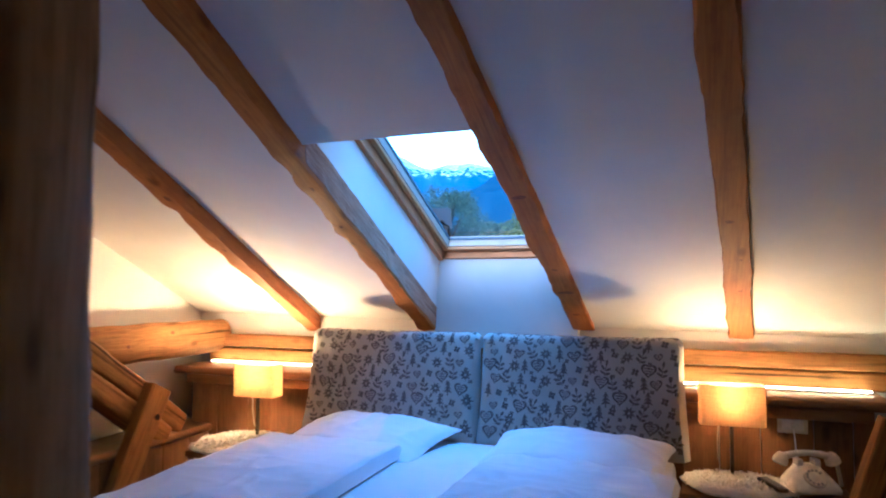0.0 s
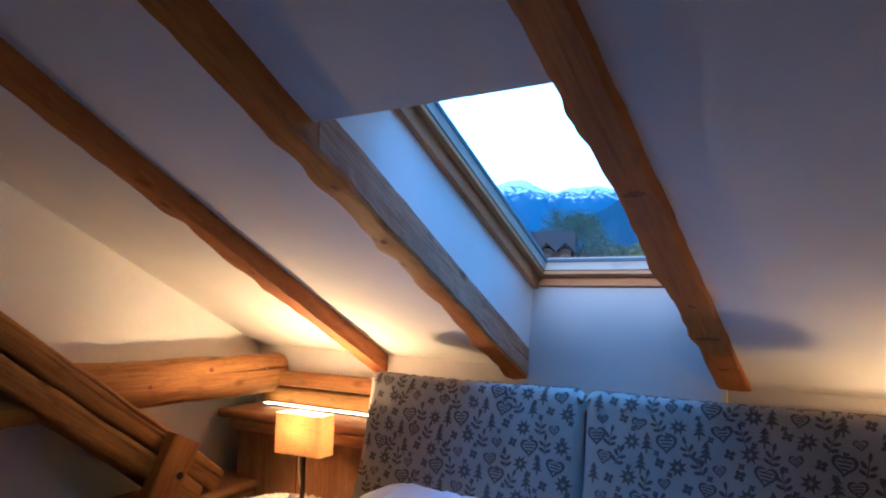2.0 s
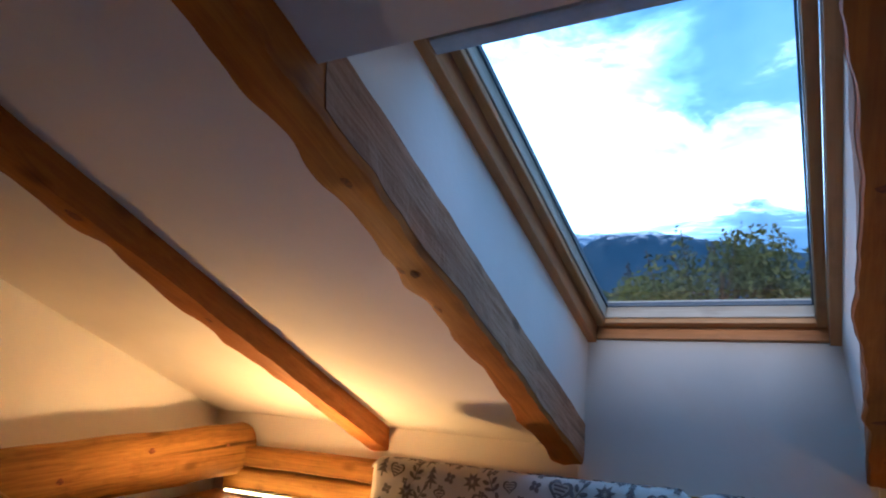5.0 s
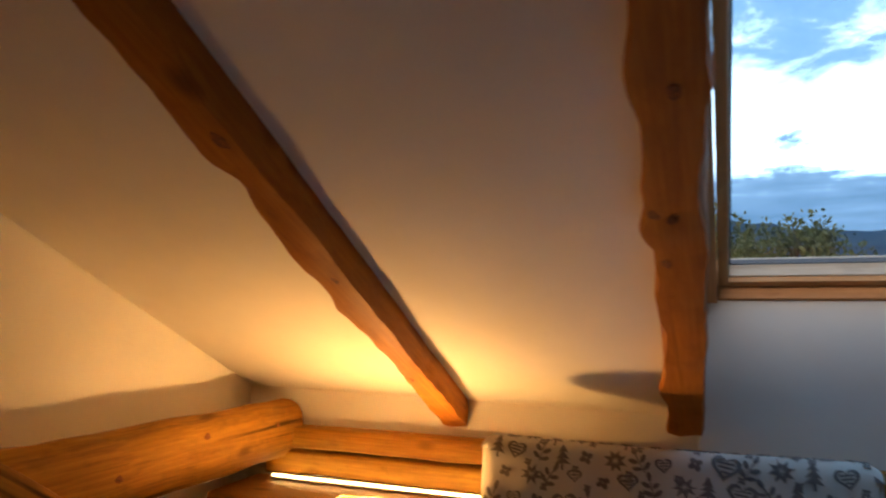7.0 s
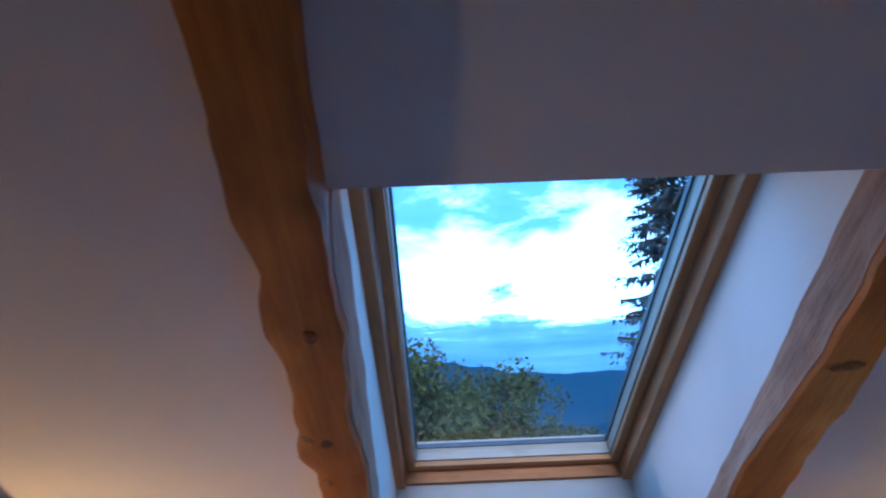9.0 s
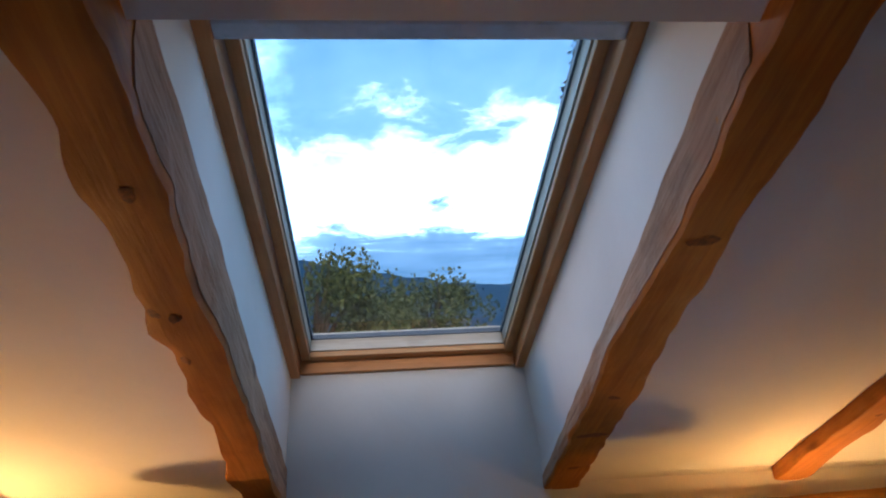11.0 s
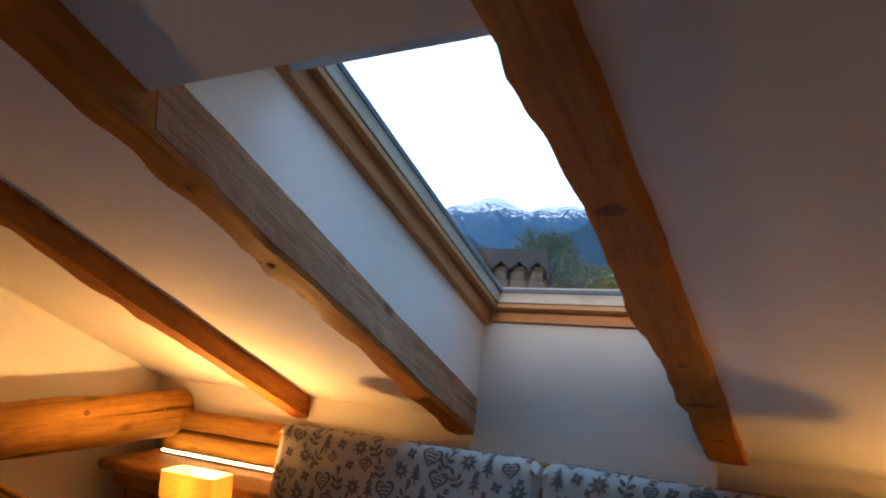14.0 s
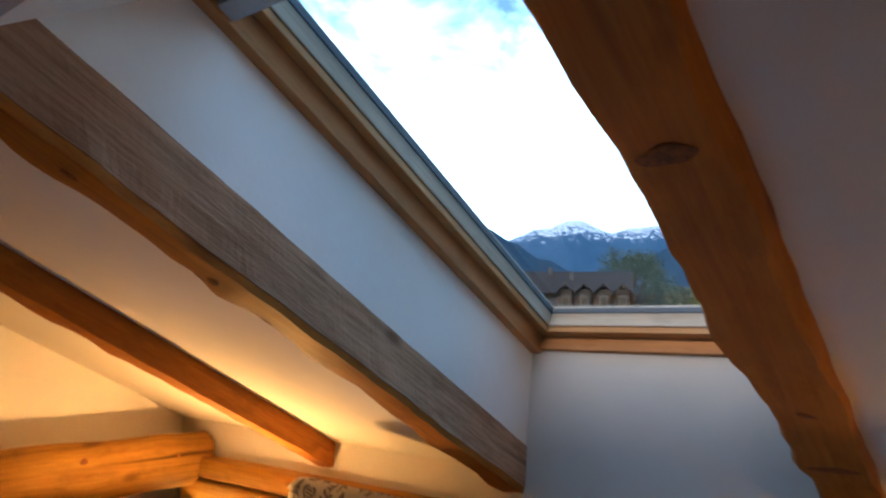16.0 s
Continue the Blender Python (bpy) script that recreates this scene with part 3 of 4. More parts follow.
BT = 0.664
bed = thing("bed", "wide wooden double bed made up with white linen", "bed")
part("base", box(-0.85, 0.93, -2.36, -0.42, 0.20, 0.40, 0.01), PANEL, bed, "brown wooden base")
for x in (-0.78, 0.85):
    for y in (-2.28, -0.50):
        part("leg", box(x - 0.04, x + 0.04, y - 0.04, y + 0.04, 0, 0.20, 0.004), PANEL, bed)
part("headboard_panel", box(-0.93, 0.95, -0.345, -0.318, 0.30, 1.10, 0.008), PANEL, bed)
tagged(part("mattress", box(-0.84, 0.92, -2.35, -0.46, 0.402, BT, 0.035), LINEN), "wide thick mattress in a white fitted sheet", "mattress")


def hang(x0, x1, seed, label):
    """A padded cover hung over the headboard; returns the surface as a function of width and run."""
    prof = [(-0.300, 0.80), (-0.297, 1.00), (-0.294, 1.10), (-0.298, 1.14), (-0.312, 1.165), (-0.338, 1.178), (-0.366, 1.168), (-0.384, 1.140), (-0.395, 1.10), (-0.412, 1.03), (-0.428, 0.95), (-0.443, 0.86), (-0.458, 0.78), (-0.472, 0.72), (-0.482, 0.672), (-0.472, 0.655), (-0.440, 0.655)]
    prof = [Vector((0, y, z)) for y, z in prof]
    runs = [0.0]
    for a, b in zip(prof, prof[1:]):
        runs.append(runs[-1] + (b - a).length)
    W = x1 - x0

    def at(u, r):
        r = min(max(r, 0), runs[-1] - 1e-6)
        k = max(i for i in range(len(runs) - 1) if runs[i] <= r)
        t = (r - runs[k]) / (runs[k + 1] - runs[k])
        p0, p1, p2, p3 = prof[max(k - 1, 0)], prof[k], prof[k + 1], prof[min(k + 2, len(prof) - 1)]
        p = 0.5 * ((2 * p1) + (p2 - p0) * t + (2 * p0 - 5 * p1 + 4 * p2 - p3) * t * t + (3 * p1 - p0 - 3 * p2 + p3) * t ** 3)
        e = min(u, W - u)
        edge = 1 - 0.45 * math.exp(-e / 0.012)
        mid = Vector((0, -0.325, p.z))
        flare = 0.025 * max(0, (0.95 - p.z) / 0.3) ** 2 * (1 if u > W / 2 else -1) * (abs(2 * u / W - 1) ** 4)
        q = mid.lerp(p, edge) if p.z < 1.15 else p + Vector((0, 0, -0.018 * math.exp(-e / 0.012)))
        wv = 0.010 * noise.noise(Vector((u * 4, r * 3, seed))) + 0.005 * noise.noise(Vector((u * 13, r * 7, seed + 3)))
        if p.y > -0.33:
            wv = 0
        sag = -0.012 * math.sin(math.pi * u / W) * (1 if p.z > 1.1 else 0) * 0.5
        return Vector((x0 + u + flare, q.y - wv - (0.012 * math.sin(math.pi * u / W) if p.y < -0.36 else 0), q.z + sag))

    nu, nr = 48, 54
    rings = [[at(W * i / nu, runs[-1] * j / nr) for j in range(nr + 1)] for i in range(nu + 1)]
    bm = loft(rings)
    root = thing("headboard_cushion", label, "cushion", group="headboard cushions")
    part("cover", bm, COVER, root)

    def normal(u, r):
        a = at(min(u + 0.004, W), r) - at(max(u - 0.004, 0), r)
        b = at(u, r + 0.004) - at(u, r - 0.004)
        n = b.cross(a)
        n.normalize()
        return n if n.y < 0 or n.z > 0.5 else -n

    # printed motifs, laid just over the cloth
    bm = bmesh.new()

    def poly(pts, cu, cr, rot=0.0, size=1.0):
        c, s = math.cos(rot), math.sin(rot)
        ring, inner = [], []
        for k in (1.0, 0.5):
            row = ring if k == 1.0 else inner
            for a, b in pts:
                a, b = a * k * size, b * k * size
                u, r = cu + a * c - b * s, cr - (a * s + b * c)
                u, r = min(max(u, 0.006), W - 0.006), min(max(r, 0.28), runs[-1] - 0.03)
                row.append(bm.verts.new(at(u, r) + normal(u, r) * 0.0022))
        n = len(pts)
        mid_ = bm.verts.new(at(cu, min(max(cr, 0.28), runs[-1] - 0.03)) + normal(cu, cr) * 0.0026)
        for i in range(n):
            j = (i + 1) % n
            bm.faces.new((ring[i], ring[j], inner[j], inner[i]))
            bm.faces.new((inner[i], inner[j], mid_))

    def ell(ax, ay, n=10):
        return [(ax * math.cos(2 * math.pi * k / n), ay * math.sin(2 * math.pi * k / n)) for k in range(n)]

    def off(u, r, dx, dyy, rot):
        return u + dx * math.cos(rot) - dyy * math.sin(rot), r - (dx * math.sin(rot) + dyy * math.cos(rot))

    def heart(u, r, s, rot):
        pts = []
        for k in range(22):
            t = 2 * math.pi * k / 22
            pts.append((16 * math.sin(t) ** 3 / 17, (13 * math.cos(t) - 5 * math.cos(2 * t) - 2 * math.cos(3 * t) - math.cos(4 * t)) / 17))
        # a broken outline with a small filling reads as lace
        c0, s0 = math.cos(rot), math.sin(rot)
        outer, hole = [], []
        for x, y in pts:
            for k, row in ((1.0, outer), (0.70, hole)):
                xx, yy = x * k * s, y * k * s
                uu, rr = u + xx * c0 - yy * s0, r - (xx * s0 + yy * c0)
                uu, rr = min(max(uu, 0.006), W - 0.006), min(max(rr, 0.28), runs[-1] - 0.03)
                row.append(bm.verts.new(at(uu, rr) + normal(uu, rr) * 0.0022))
        for i in range(22):
            j = (i + 1) % 22
            bm.faces.new((outer[i], outer[j], hole[j], hole[i]))
        for dyy, e in ((0.22, 0.56), (-0.06, 0.46), (-0.34, 0.28)):
            uu, rr = off(u, r, 0, dyy * s, rot)
            poly([(-e, -0.07), (e, -0.07), (e * 0.94, 0.07), (-e * 0.94, 0.07)], uu, rr, rot, s)

    def star(u, r, s, rot):
        for k in range(8):
            a = rot + k * math.pi / 4
            uu, rr = off(u, r, 0.55 * s, 0, a)
            poly([(-0.45, 0), (-0.1, 0.2), (0.45, 0), (-0.1, -0.2)], uu, rr, a, s)

    def clover(u, r, s, rot):
        for k in range(4):
            a = rot + k * math.pi / 2
            uu, rr = off(u, r, 0.5 * s, 0, a)
            poly(ell(0.42, 0.36, 8), uu, rr, a, s)

    def sprig(u, r, s, rot):
        poly([(-0.06, -1), (0.06, -1), (0.05, 0.9), (-0.05, 0.9)], u, r, rot, s)
        for dx, dyy, a in ((-0.42, 0.2, 2.4), (0.42, 0.1, 0.7), (0, 1.0, 1.57), (-0.4, -0.5, 2.6), (0.42, -0.6, 0.5)):
            uu, rr = off(u, r, dx * s, dyy * s, rot)
            poly(ell(0.42, 0.2, 8), uu, rr, rot + a, s)

    def emblem(u, r, s, flip):
        # a plain little fir: stacked tiers on a stem
        poly([(-0.1, -1.2), (0.1, -1.2), (0.1, -0.6), (-0.1, -0.6)], u, r, 0, s)
        for y0, w_, h_ in ((-0.75, 0.72, 0.7), (-0.25, 0.58, 0.65), (0.25, 0.42, 0.75)):
            uu, rr = off(u, r, 0, (y0 + h_ / 2) * s, 0)
            poly([(-w_, -h_ / 2), (-0.2 * w_, -h_ * 0.35), (0.25 * w_, -h_ * 0.35), (w_, -h_ / 2), (0.05, h_ / 2), (-0.05, h_ / 2)], uu, rr, 0.08 * flip, s)

    rnd = random.Random(int(seed * 10))
    kinds = ["emblem", "clover", "heart", "sprig", "star", "clover", "heart", "sprig", "small", "emblem", "star", "sprig"]
    rows = 10
    k = int(seed)
    for j in range(rows):
        r = 0.325 + j * 0.062
        cols = 15
        for i in range(cols):
            u = (i + (0.25 if j % 2 else 0.72)) * W / cols + rnd.uniform(-0.008, 0.008)
            rr = r + rnd.uniform(-0.007, 0.007)
            if not 0.035 < u < W - 0.035 or rr > runs[-1] - 0.07:
                continue
            kind = kinds[(i * 5 + j * 3 + k) % 12]
            if kind == "emblem":
                emblem(u, rr, 0.031, 1 if (i + j) % 2 else -1)
            elif kind == "heart":
                heart(u, rr, 0.037 if (i + j) % 3 else 0.029, rnd.uniform(-0.2, 0.2))
            elif kind == "small":
                heart(u, rr, 0.022, 0.1)
            elif kind == "star":
                star(u, rr, 0.031, rnd.uniform(0, 0.7))
            elif kind == "clover":
                clover(u, rr, 0.020, 0.5)
            else:
                sprig(u, rr, 0.030, rnd.uniform(-0.6, 0.6))
            if (i + j) % 2:
                clover(min(u + 0.034, W - 0.03), rr + 0.031, 0.012, 0.6)
    pr = part("print", bm, PRINT, root, "taupe hearts, stars and sprigs", False)
    pr["kind"] = "stuff"
    return root


hang(-0.95, 0.005, 3.7, "cream cotton headboard cushion printed with taupe hearts and sprigs, wall side")
hang(0.021, 0.955, 6.2, "cream cotton headboard cushion printed with taupe hearts and sprigs, telephone side")

pl = tagged(part("pillow", soft(0.80, 0.50, 0.085, 3.1, 2.8, 0.62, 0.014, pinch=0.11), LINEN, m=pose(-0.47, -0.66, BT + 0.018, 9, 0, -8)), "plump white cotton pillow against the headboard", "pillow", "bed pillows")
pr2 = tagged(part("pillow", soft(0.82, 0.48, 0.085, 8.4, 2.8, 0.62, 0.014, pinch=0.11), LINEN, m=pose(0.52, -0.64, BT + 0.016, 9, 0, -3)), "plump white cotton pillow against the headboard", "pillow", "bed pillows")
tagged(part("duvet", soft(0.67, 1.16, 0.062, 12.3, 26, 0.32, 0.007, 64, 92, 0.010), LINEN, m=pose(-0.500, -1.44, BT + 0.010, 0, 0, 2)), "thick folded white duvet lying on the mattress", "duvet", "bed duvets")
tagged(part("duvet", soft(0.72, 1.12, 0.066, 17.9, 22, 0.34, 0.012, 64, 92, 0.014), LINEN, m=pose(0.57, -1.45, BT + 0.010, 0, 0, -2)), "thick rumpled white duvet lying on the mattress", "duvet", "bed duvets")


# ---- bedside tables with sheepskins, lamps, telephone ----
def stand(x, y, z, w, d):
    e = thing("nightstand", "small brown wooden bedside stand under a sheepskin", "nightstand", Matrix.Translation((x, y, 0)), "bedside stands")
    part("top", box(-w / 2, w / 2, -d / 2, d / 2, z - 0.03, z, 0.006), PANEL, e)
    for sx in (-1, 1):
        for sy in (-1, 1):
            part("leg", box(sx * (w / 2 - 0.03) - 0.02, sx * (w / 2 - 0.03) + 0.02, sy * (d / 2 - 0.03) - 0.02, sy * (d / 2 - 0.03) + 0.02, 0, z - 0.03, 0.003), PANEL, e)
    return e


def fleece(x, y, z, rx, ry, seed):
    """A shaggy skin: a soft blob with many small tufts."""
    e = thing("sheepskin", "fluffy cream sheepskin lying on the bedside stand", "sheepskin", Matrix.Translation((x, y, z)), "sheepskins")
    rings = []
    ns = 40

    def rad(a):
        return 1 + 0.16 * noise.noise(Vector((2 * math.cos(a), 2 * math.sin(a), seed)))

    for k, (f, h) in enumerate(((1.0, 0.003), (1.04, 0.014), (0.97, 0.028), (0.75, 0.034), (0.4, 0.036), (0.05, 0.036))):
        rings.append([(rx * f * rad(a) * math.cos(a), ry * f * rad(a) * math.sin(a), h + 0.006 * noise.noise(Vector((a * 3, f * 6, seed)))) for a in (2 * math.pi * s / ns for s in range(ns))])
    part("hide", loft(rings), FUR, e)
    rnd = random.Random(int(seed * 7))
    verts, faces = [], []
    for _ in range(2600):
        a, f = rnd.uniform(0, 2 * math.pi), math.sqrt(rnd.random())
        p = Vector((rx * f * rad(a) * math.cos(a), ry * f * rad(a) * math.sin(a), 0.034 - 0.018 * f ** 6))
        dr = Vector((math.cos(a) * f + rnd.uniform(-0.7, 0.7), math.sin(a) * f + rnd.uniform(-0.7, 0.7), rnd.uniform(0.2, 0.9) - 0.5 * f ** 4)).normalized()
        ln = rnd.uniform(0.016, 0.034)
        sd = dr.orthogonal().normalized() * 0.0032
        tip = p + dr * ln + Vector((0, 0, -0.006))
        md = p + dr * ln * 0.55 + Vector((0, 0, 0.003))
        i = len(verts)
        verts += [p - sd, p + sd, md + sd * 0.9, md - sd * 0.9, tip]
        faces += [(i, i + 1, i + 2, i + 3), (i + 3, i + 2, i + 4)]
    me = bpy.data.meshes.new("wool")
    me.from_pydata(verts, [], faces)
    me.materials.append(FUR)
    wl = new("wool", me)
    wl.parent = e
    wl["kind"] = "stuff"
    return e


def lamp(x, y, z, w, d, rot, tilt_label, watts):
    e = thing("table_lamp", tilt_label, "lamp", pose(x, y, z, 0, 0, rot), "bedside lamps")
    part("base_plate", box(-0.065, 0.065, -0.045, 0.045, 0, 0.012, 0.003), METAL, e)
    part("stem", box(-0.0075, 0.0075, -0.0075, 0.0075, 0.012, 0.245, 0.002), METAL, e, "dark bronzed square stem")
    part("socket", lathe([(0.016, 0.22), (0.018, 0.235), (0.018, 0.262), (0.013, 0.268)], 16), WHITE, e)
    outer = rsec(w, d, 0.018, 5)
    inner = rsec(w - 0.004, d - 0.004, 0.017, 5)
    z0, z1 = 0.228, 0.402
    bm = loft([[(a, b, z0) for a, b in outer], [(a, b, z1) for a, b in outer], [(a, b, z1) for a, b in inner], [(a, b, z0) for a, b in inner], [(a, b, z0) for a, b in outer]], cap=False)
    part("shade", bm, SHADE, e, "glowing cream fabric box shade")
    part("bulb", lathe([(0.004, 0.262), (0.013, 0.268), (0.024, 0.292), (0.028, 0.312), (0.024, 0.332), (0.012, 0.345), (0.002, 0.349)], 16), BULB, e, "glowing warm bulb")
    bl = new("lamp_light", bpy.data.lights.new("lamp_light", "POINT"))
    bl.data.energy, bl.data.color, bl.data.shadow_soft_size = watts, WARM, 0.03
    bl.location = (0, 0, 0.366)
    bl.parent = e
    pts = [(-0.05, 0.03, 0.235), (-0.055, 0.035, 0.15), (-0.05, 0.05, 0.06), (-0.02, 0.09, 0.0)]
    part("cord", tube(pts, 0.0022, 6), CORD, e, "thin pale cord")
    return e


stand(-1.27, -0.53, 0.548, 0.44, 0.40)
stand(1.27, -0.36, 0.548, 0.66, 0.34)
fleece(-1.28, -0.53, 0.548, 0.235, 0.225, 2.7)
fleece(1.17, -0.37, 0.548, 0.225, 0.165, 5.9)
lamp(-1.238, -0.462, 0.578, 0.252, 0.112, 4.5, "bedside lamp with glowing cream box shade beside the ledge", LAMPW[0])
lamp(1.148, -0.30, 0.578, 0.270, 0.112, 6, "bedside lamp with a glowing cream box shade beside the telephone", LAMPW[1])

# rotary telephone
ph = thing("telephone", "ivory old-fashioned rotary telephone with coiled cord", "telephone", pose(1.44, -0.37, 0.578, 0, 0, 18))
rings = []
for z, w, d, oy in ((0.0, 0.19, 0.17, 0), (0.012, 0.192, 0.172, 0), (0.03, 0.18, 0.155, 0.004), (0.055, 0.145, 0.115, 0.016), (0.080, 0.105, 0.08, 0.026), (0.092, 0.095, 0.07, 0.028)):
    rings.append([(a, b + oy, z) for a, b in rsec(w, d, 0.025, 6)])
part("body", loft(rings), IVORY, ph)
dm = pose(0, -0.045, 0.052, 40, 0, 0)
dial = part("dial", lathe([(0.044, 0.0), (0.044, 0.008), (0.038, 0.012), (0.030, 0.010), (0.016, 0.012), (0.002, 0.013)], 28), IVORY, ph, "round finger dial", m=dm)
for k in range(10):
    a = radians(40 + 28 * k)
    part("finger_hole", lathe([(0.0062, 0.0), (0.0062, 0.0025), (0.001, 0.0028)], 10), GREYKEY, dial, m=Matrix.Translation((0.033 * math.cos(a), 0.033 * math.sin(a), 0.0105)))
for s in (-1, 1):
    part("cradle", box(s * 0.035 - 0.012, s * 0.035 + 0.012, 0.0, 0.05, 0.088, 0.118, 0.006), IVORY, ph)
hs = []
for k in range(17):
    t = k / 16
    hs.append((-0.115 + 0.23 * t, 0.026, 0.118 + 0.022 * math.sin(math.pi * t)))
handset = part("handset", tube(hs, lambda t: 0.014 + 0.002 * math.cos(2 * math.pi * t), 12), IVORY, ph)
for s in (-1, 1):
    part("earpiece", lathe([(0.014, 0.03), (0.022, 0.022), (0.030, 0.004), (0.031, -0.014), (0.024, -0.020), (0.002, -0.022)], 20), IVORY, handset, m=pose(s * 0.105, 0.026, 0.112, 0, -s * 22, 0))
coil = [(0.125 + 0.018 * k / 90 + 0.008 * math.cos(k * 0.9), 0.03 + 0.008 * math.sin(k * 0.9), 0.10 - 0.095 * k / 90) for k in range(91)]
part("coiled_cord", tube(coil, 0.0022, 5), IVORY, ph, "coiled ivory cord")

rc = thing("remote_control", "small black remote control lying on the sheepskin", "remote control", pose(1.295, -0.43, 0.588, 4, 0, 28))
part("case", box(-0.022, 0.022, -0.075, 0.075, 0, 0.016, 0.004), BLACK, rc)
for i in range(3):
    for j in range(6):
        part("button", box(-0.014 + 0.0115 * i - 0.0032 + 0.0025, -0.014 + 0.0115 * i + 0.0032 + 0.0025, -0.05 + 0.018 * j - 0.004, -0.05 + 0.018 * j + 0.004, 0.016, 0.018), GREYKEY, rc, smooth=False)

so = thing("wall_socket", "cream double wall socket plate on the panelling", "socket", ASKEW @ pose(1.385, -0.290, 0.815))
part("plate", box(-0.06, 0.06, -0.010, 0.0, -0.04, 0.04, 0.004), IVORY, so)
part("insert", box(-0.042, 0.042, -0.014, -0.0102, -0.025, 0.025, 0.003), WHITE, so)
part("plug", box(-0.012, 0.012, -0.032, -0.0142, -0.018, 0.012, 0.004), WHITE, so)
part("cable", tube([(0, -0.030, -0.015), (0.004, -0.034, -0.06), (0.010, -0.03, -0.13), (0.02, -0.02, -0.225)], 0.003, 6), WHITE, so)

# ---- outdoors ----
def polar(az, el, d):
    a, e = radians(az), radians(el)
    return Vector((d * math.sin(a), d * math.cos(a), 1.55 + d * math.tan(e)))


def sky_mat():
    m = Mat("cloudy_evening_sky")
    c = m.node("ShaderNodeTexCoord")
    nrm = m.node("ShaderNodeVectorMath")
    nrm.operation = "NORMALIZE"
    m.link(c.outputs["Object"], nrm.inputs[0])
    sep = m.node("ShaderNodeSeparateXYZ")
    m.link(nrm.outputs[0], sep.inputs[0])
    mp = m.node("ShaderNodeMapping")
    mp.inputs["Scale"].default_value = (4.0, 4.0, 8.5)
    mp.inputs["Location"].default_value = (0.7, 0.4, 1.3)
    m.link(nrm.outputs[0], mp.inputs["Vector"])
    n = m.noise(mp.outputs[0], 1.6, 7, 0.60, 0.35)
    mq = m.node("ShaderNodeMapping")
    mq.inputs["Scale"].default_value = (3.0, 3.0, 34.0)
    m.link(nrm.outputs[0], mq.inputs["Vector"])
    streak = m.noise(mq.outputs[0], 1.5, 6, 0.6, 0.2)
    low = m.ramp(sep.outputs[2], [(0.17, (1, 1, 1)), (0.24, (0, 0, 0))])
    wisp = m.math("MULTIPLY", m.math("MULTIPLY", m.math("SUBTRACT", streak, 0.5), 0.22), low)
    z = m.math("ADD", sep.outputs[2], m.math("MULTIPLY", m.math("SUBTRACT", n, 0.5), m.math("SUBTRACT", 0.42, m.math("MULTIPLY", low, 0.30))))
    z = m.math("ADD", z, wisp)
    # the cloud bank is thick to the north-west and breaks up to the east
    east = m.ramp(m.math("ADD", m.math("ADD", sep.outputs[0], 0.5), m.math("MULTIPLY", m.math("SUBTRACT", n, 0.5), 0.3)), [(0.22, (0, 0, 0)), (0.42, (1, 1, 1))])
    blue, pale = (0.16, 0.44, 0.86), (0.44, 0.73, 1)
    bank = m.ramp(z, [(0.08, blue), (0.13, (0.2, 0.52, 0.94)), (0.17, pale), (0.40, pale), (0.50, blue)])
    broken = m.ramp(z, [(0.10, blue), (0.175, (0.24, 0.52, 0.90)), (0.20, pale), (0.345, pale), (0.385, (0.22, 0.52, 0.92)), (0.60, (0.14, 0.44, 0.88))])
    col = m.mix(east, bank, broken)
    g = lambda v: (v, v, v)
    bank = m.ramp(z, [(0.08, g(0.24)), (0.13, g(0.36)), (0.17, g(1.0)), (0.40, g(1.0)), (0.50, g(0.34))])
    broken = m.ramp(z, [(0.10, g(0.20)), (0.175, g(0.30)), (0.20, g(0.85)), (0.25, g(1.0)), (0.31, g(0.85)), (0.375, g(0.36)), (0.60, g(0.27))])
    st_ = m.mix(east, bank, broken)
    em = m.node("ShaderNodeEmission")
    m.link(col, em.inputs["Color"])
    m.link(m.math("MULTIPLY", st_, SKY), em.inputs["Strength"])
    m.link(em.outputs[0], m.t.nodes["Material Output"].inputs["Surface"])
    return m.m


R = 3500
rings = []
for j in range(19):
    el = radians(-12 + 94 * j / 18)
    rings.append([(R * math.cos(el) * math.sin(a), R * math.cos(el) * math.cos(a), R * math.sin(el)) for a in (radians(-85 + 170 * i / 36) for i in range(37))])
tagged(part("backdrop_sky", loft(rings, cap=False, closed=False), sky_mat()), "cloudy evening sky with bright and blue patches", "sky", kind="structure")


def land_mat(name, low, high, snow=0.0, line=0.0, span=100.0, scale=0.02, haze_glow=(0, 0, 0)):
    m = Mat(name, 0.95, spec=0.05)
    v = m.coords((1, 1, 1), False)
    n = m.noise(v, scale, 8, 0.65)
    n2 = m.noise(v, scale * 3, 3, 0.6)
    c = m.mix(n2, m.ramp(n, [(0.35, low), (0.65, high)]), tuple(x * 0.5 for x in low))
    if snow:
        tc = m.node("ShaderNodeTexCoord")
        sp = m.node("ShaderNodeSeparateXYZ")
        m.link(tc.outputs["Object"], sp.inputs[0])
        hgt = m.math("DIVIDE", m.math("SUBTRACT", sp.outputs[2], line), span)
        n3 = m.noise(v, scale * 3.4, 7, 0.72)
        f = m.math("ADD", m.math("MULTIPLY", hgt, 0.8), m.math("MULTIPLY", m.math("SUBTRACT", n3, 0.5), 3.4))
        c = m.mix(m.ramp(f, [(0.42, (0, 0, 0)), (0.52, (snow, snow, snow))]), c, (0.62, 0.70, 0.80))
    m.base(c)
    # aerial haze, put in as a faint emission of the land itself
    if max(haze_glow) > 0:
        m.b.inputs["Emission Color"].default_value = (*haze_glow, 1)
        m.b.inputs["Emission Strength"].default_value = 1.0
    return m.bump(n2, 0.2, 3.0).m


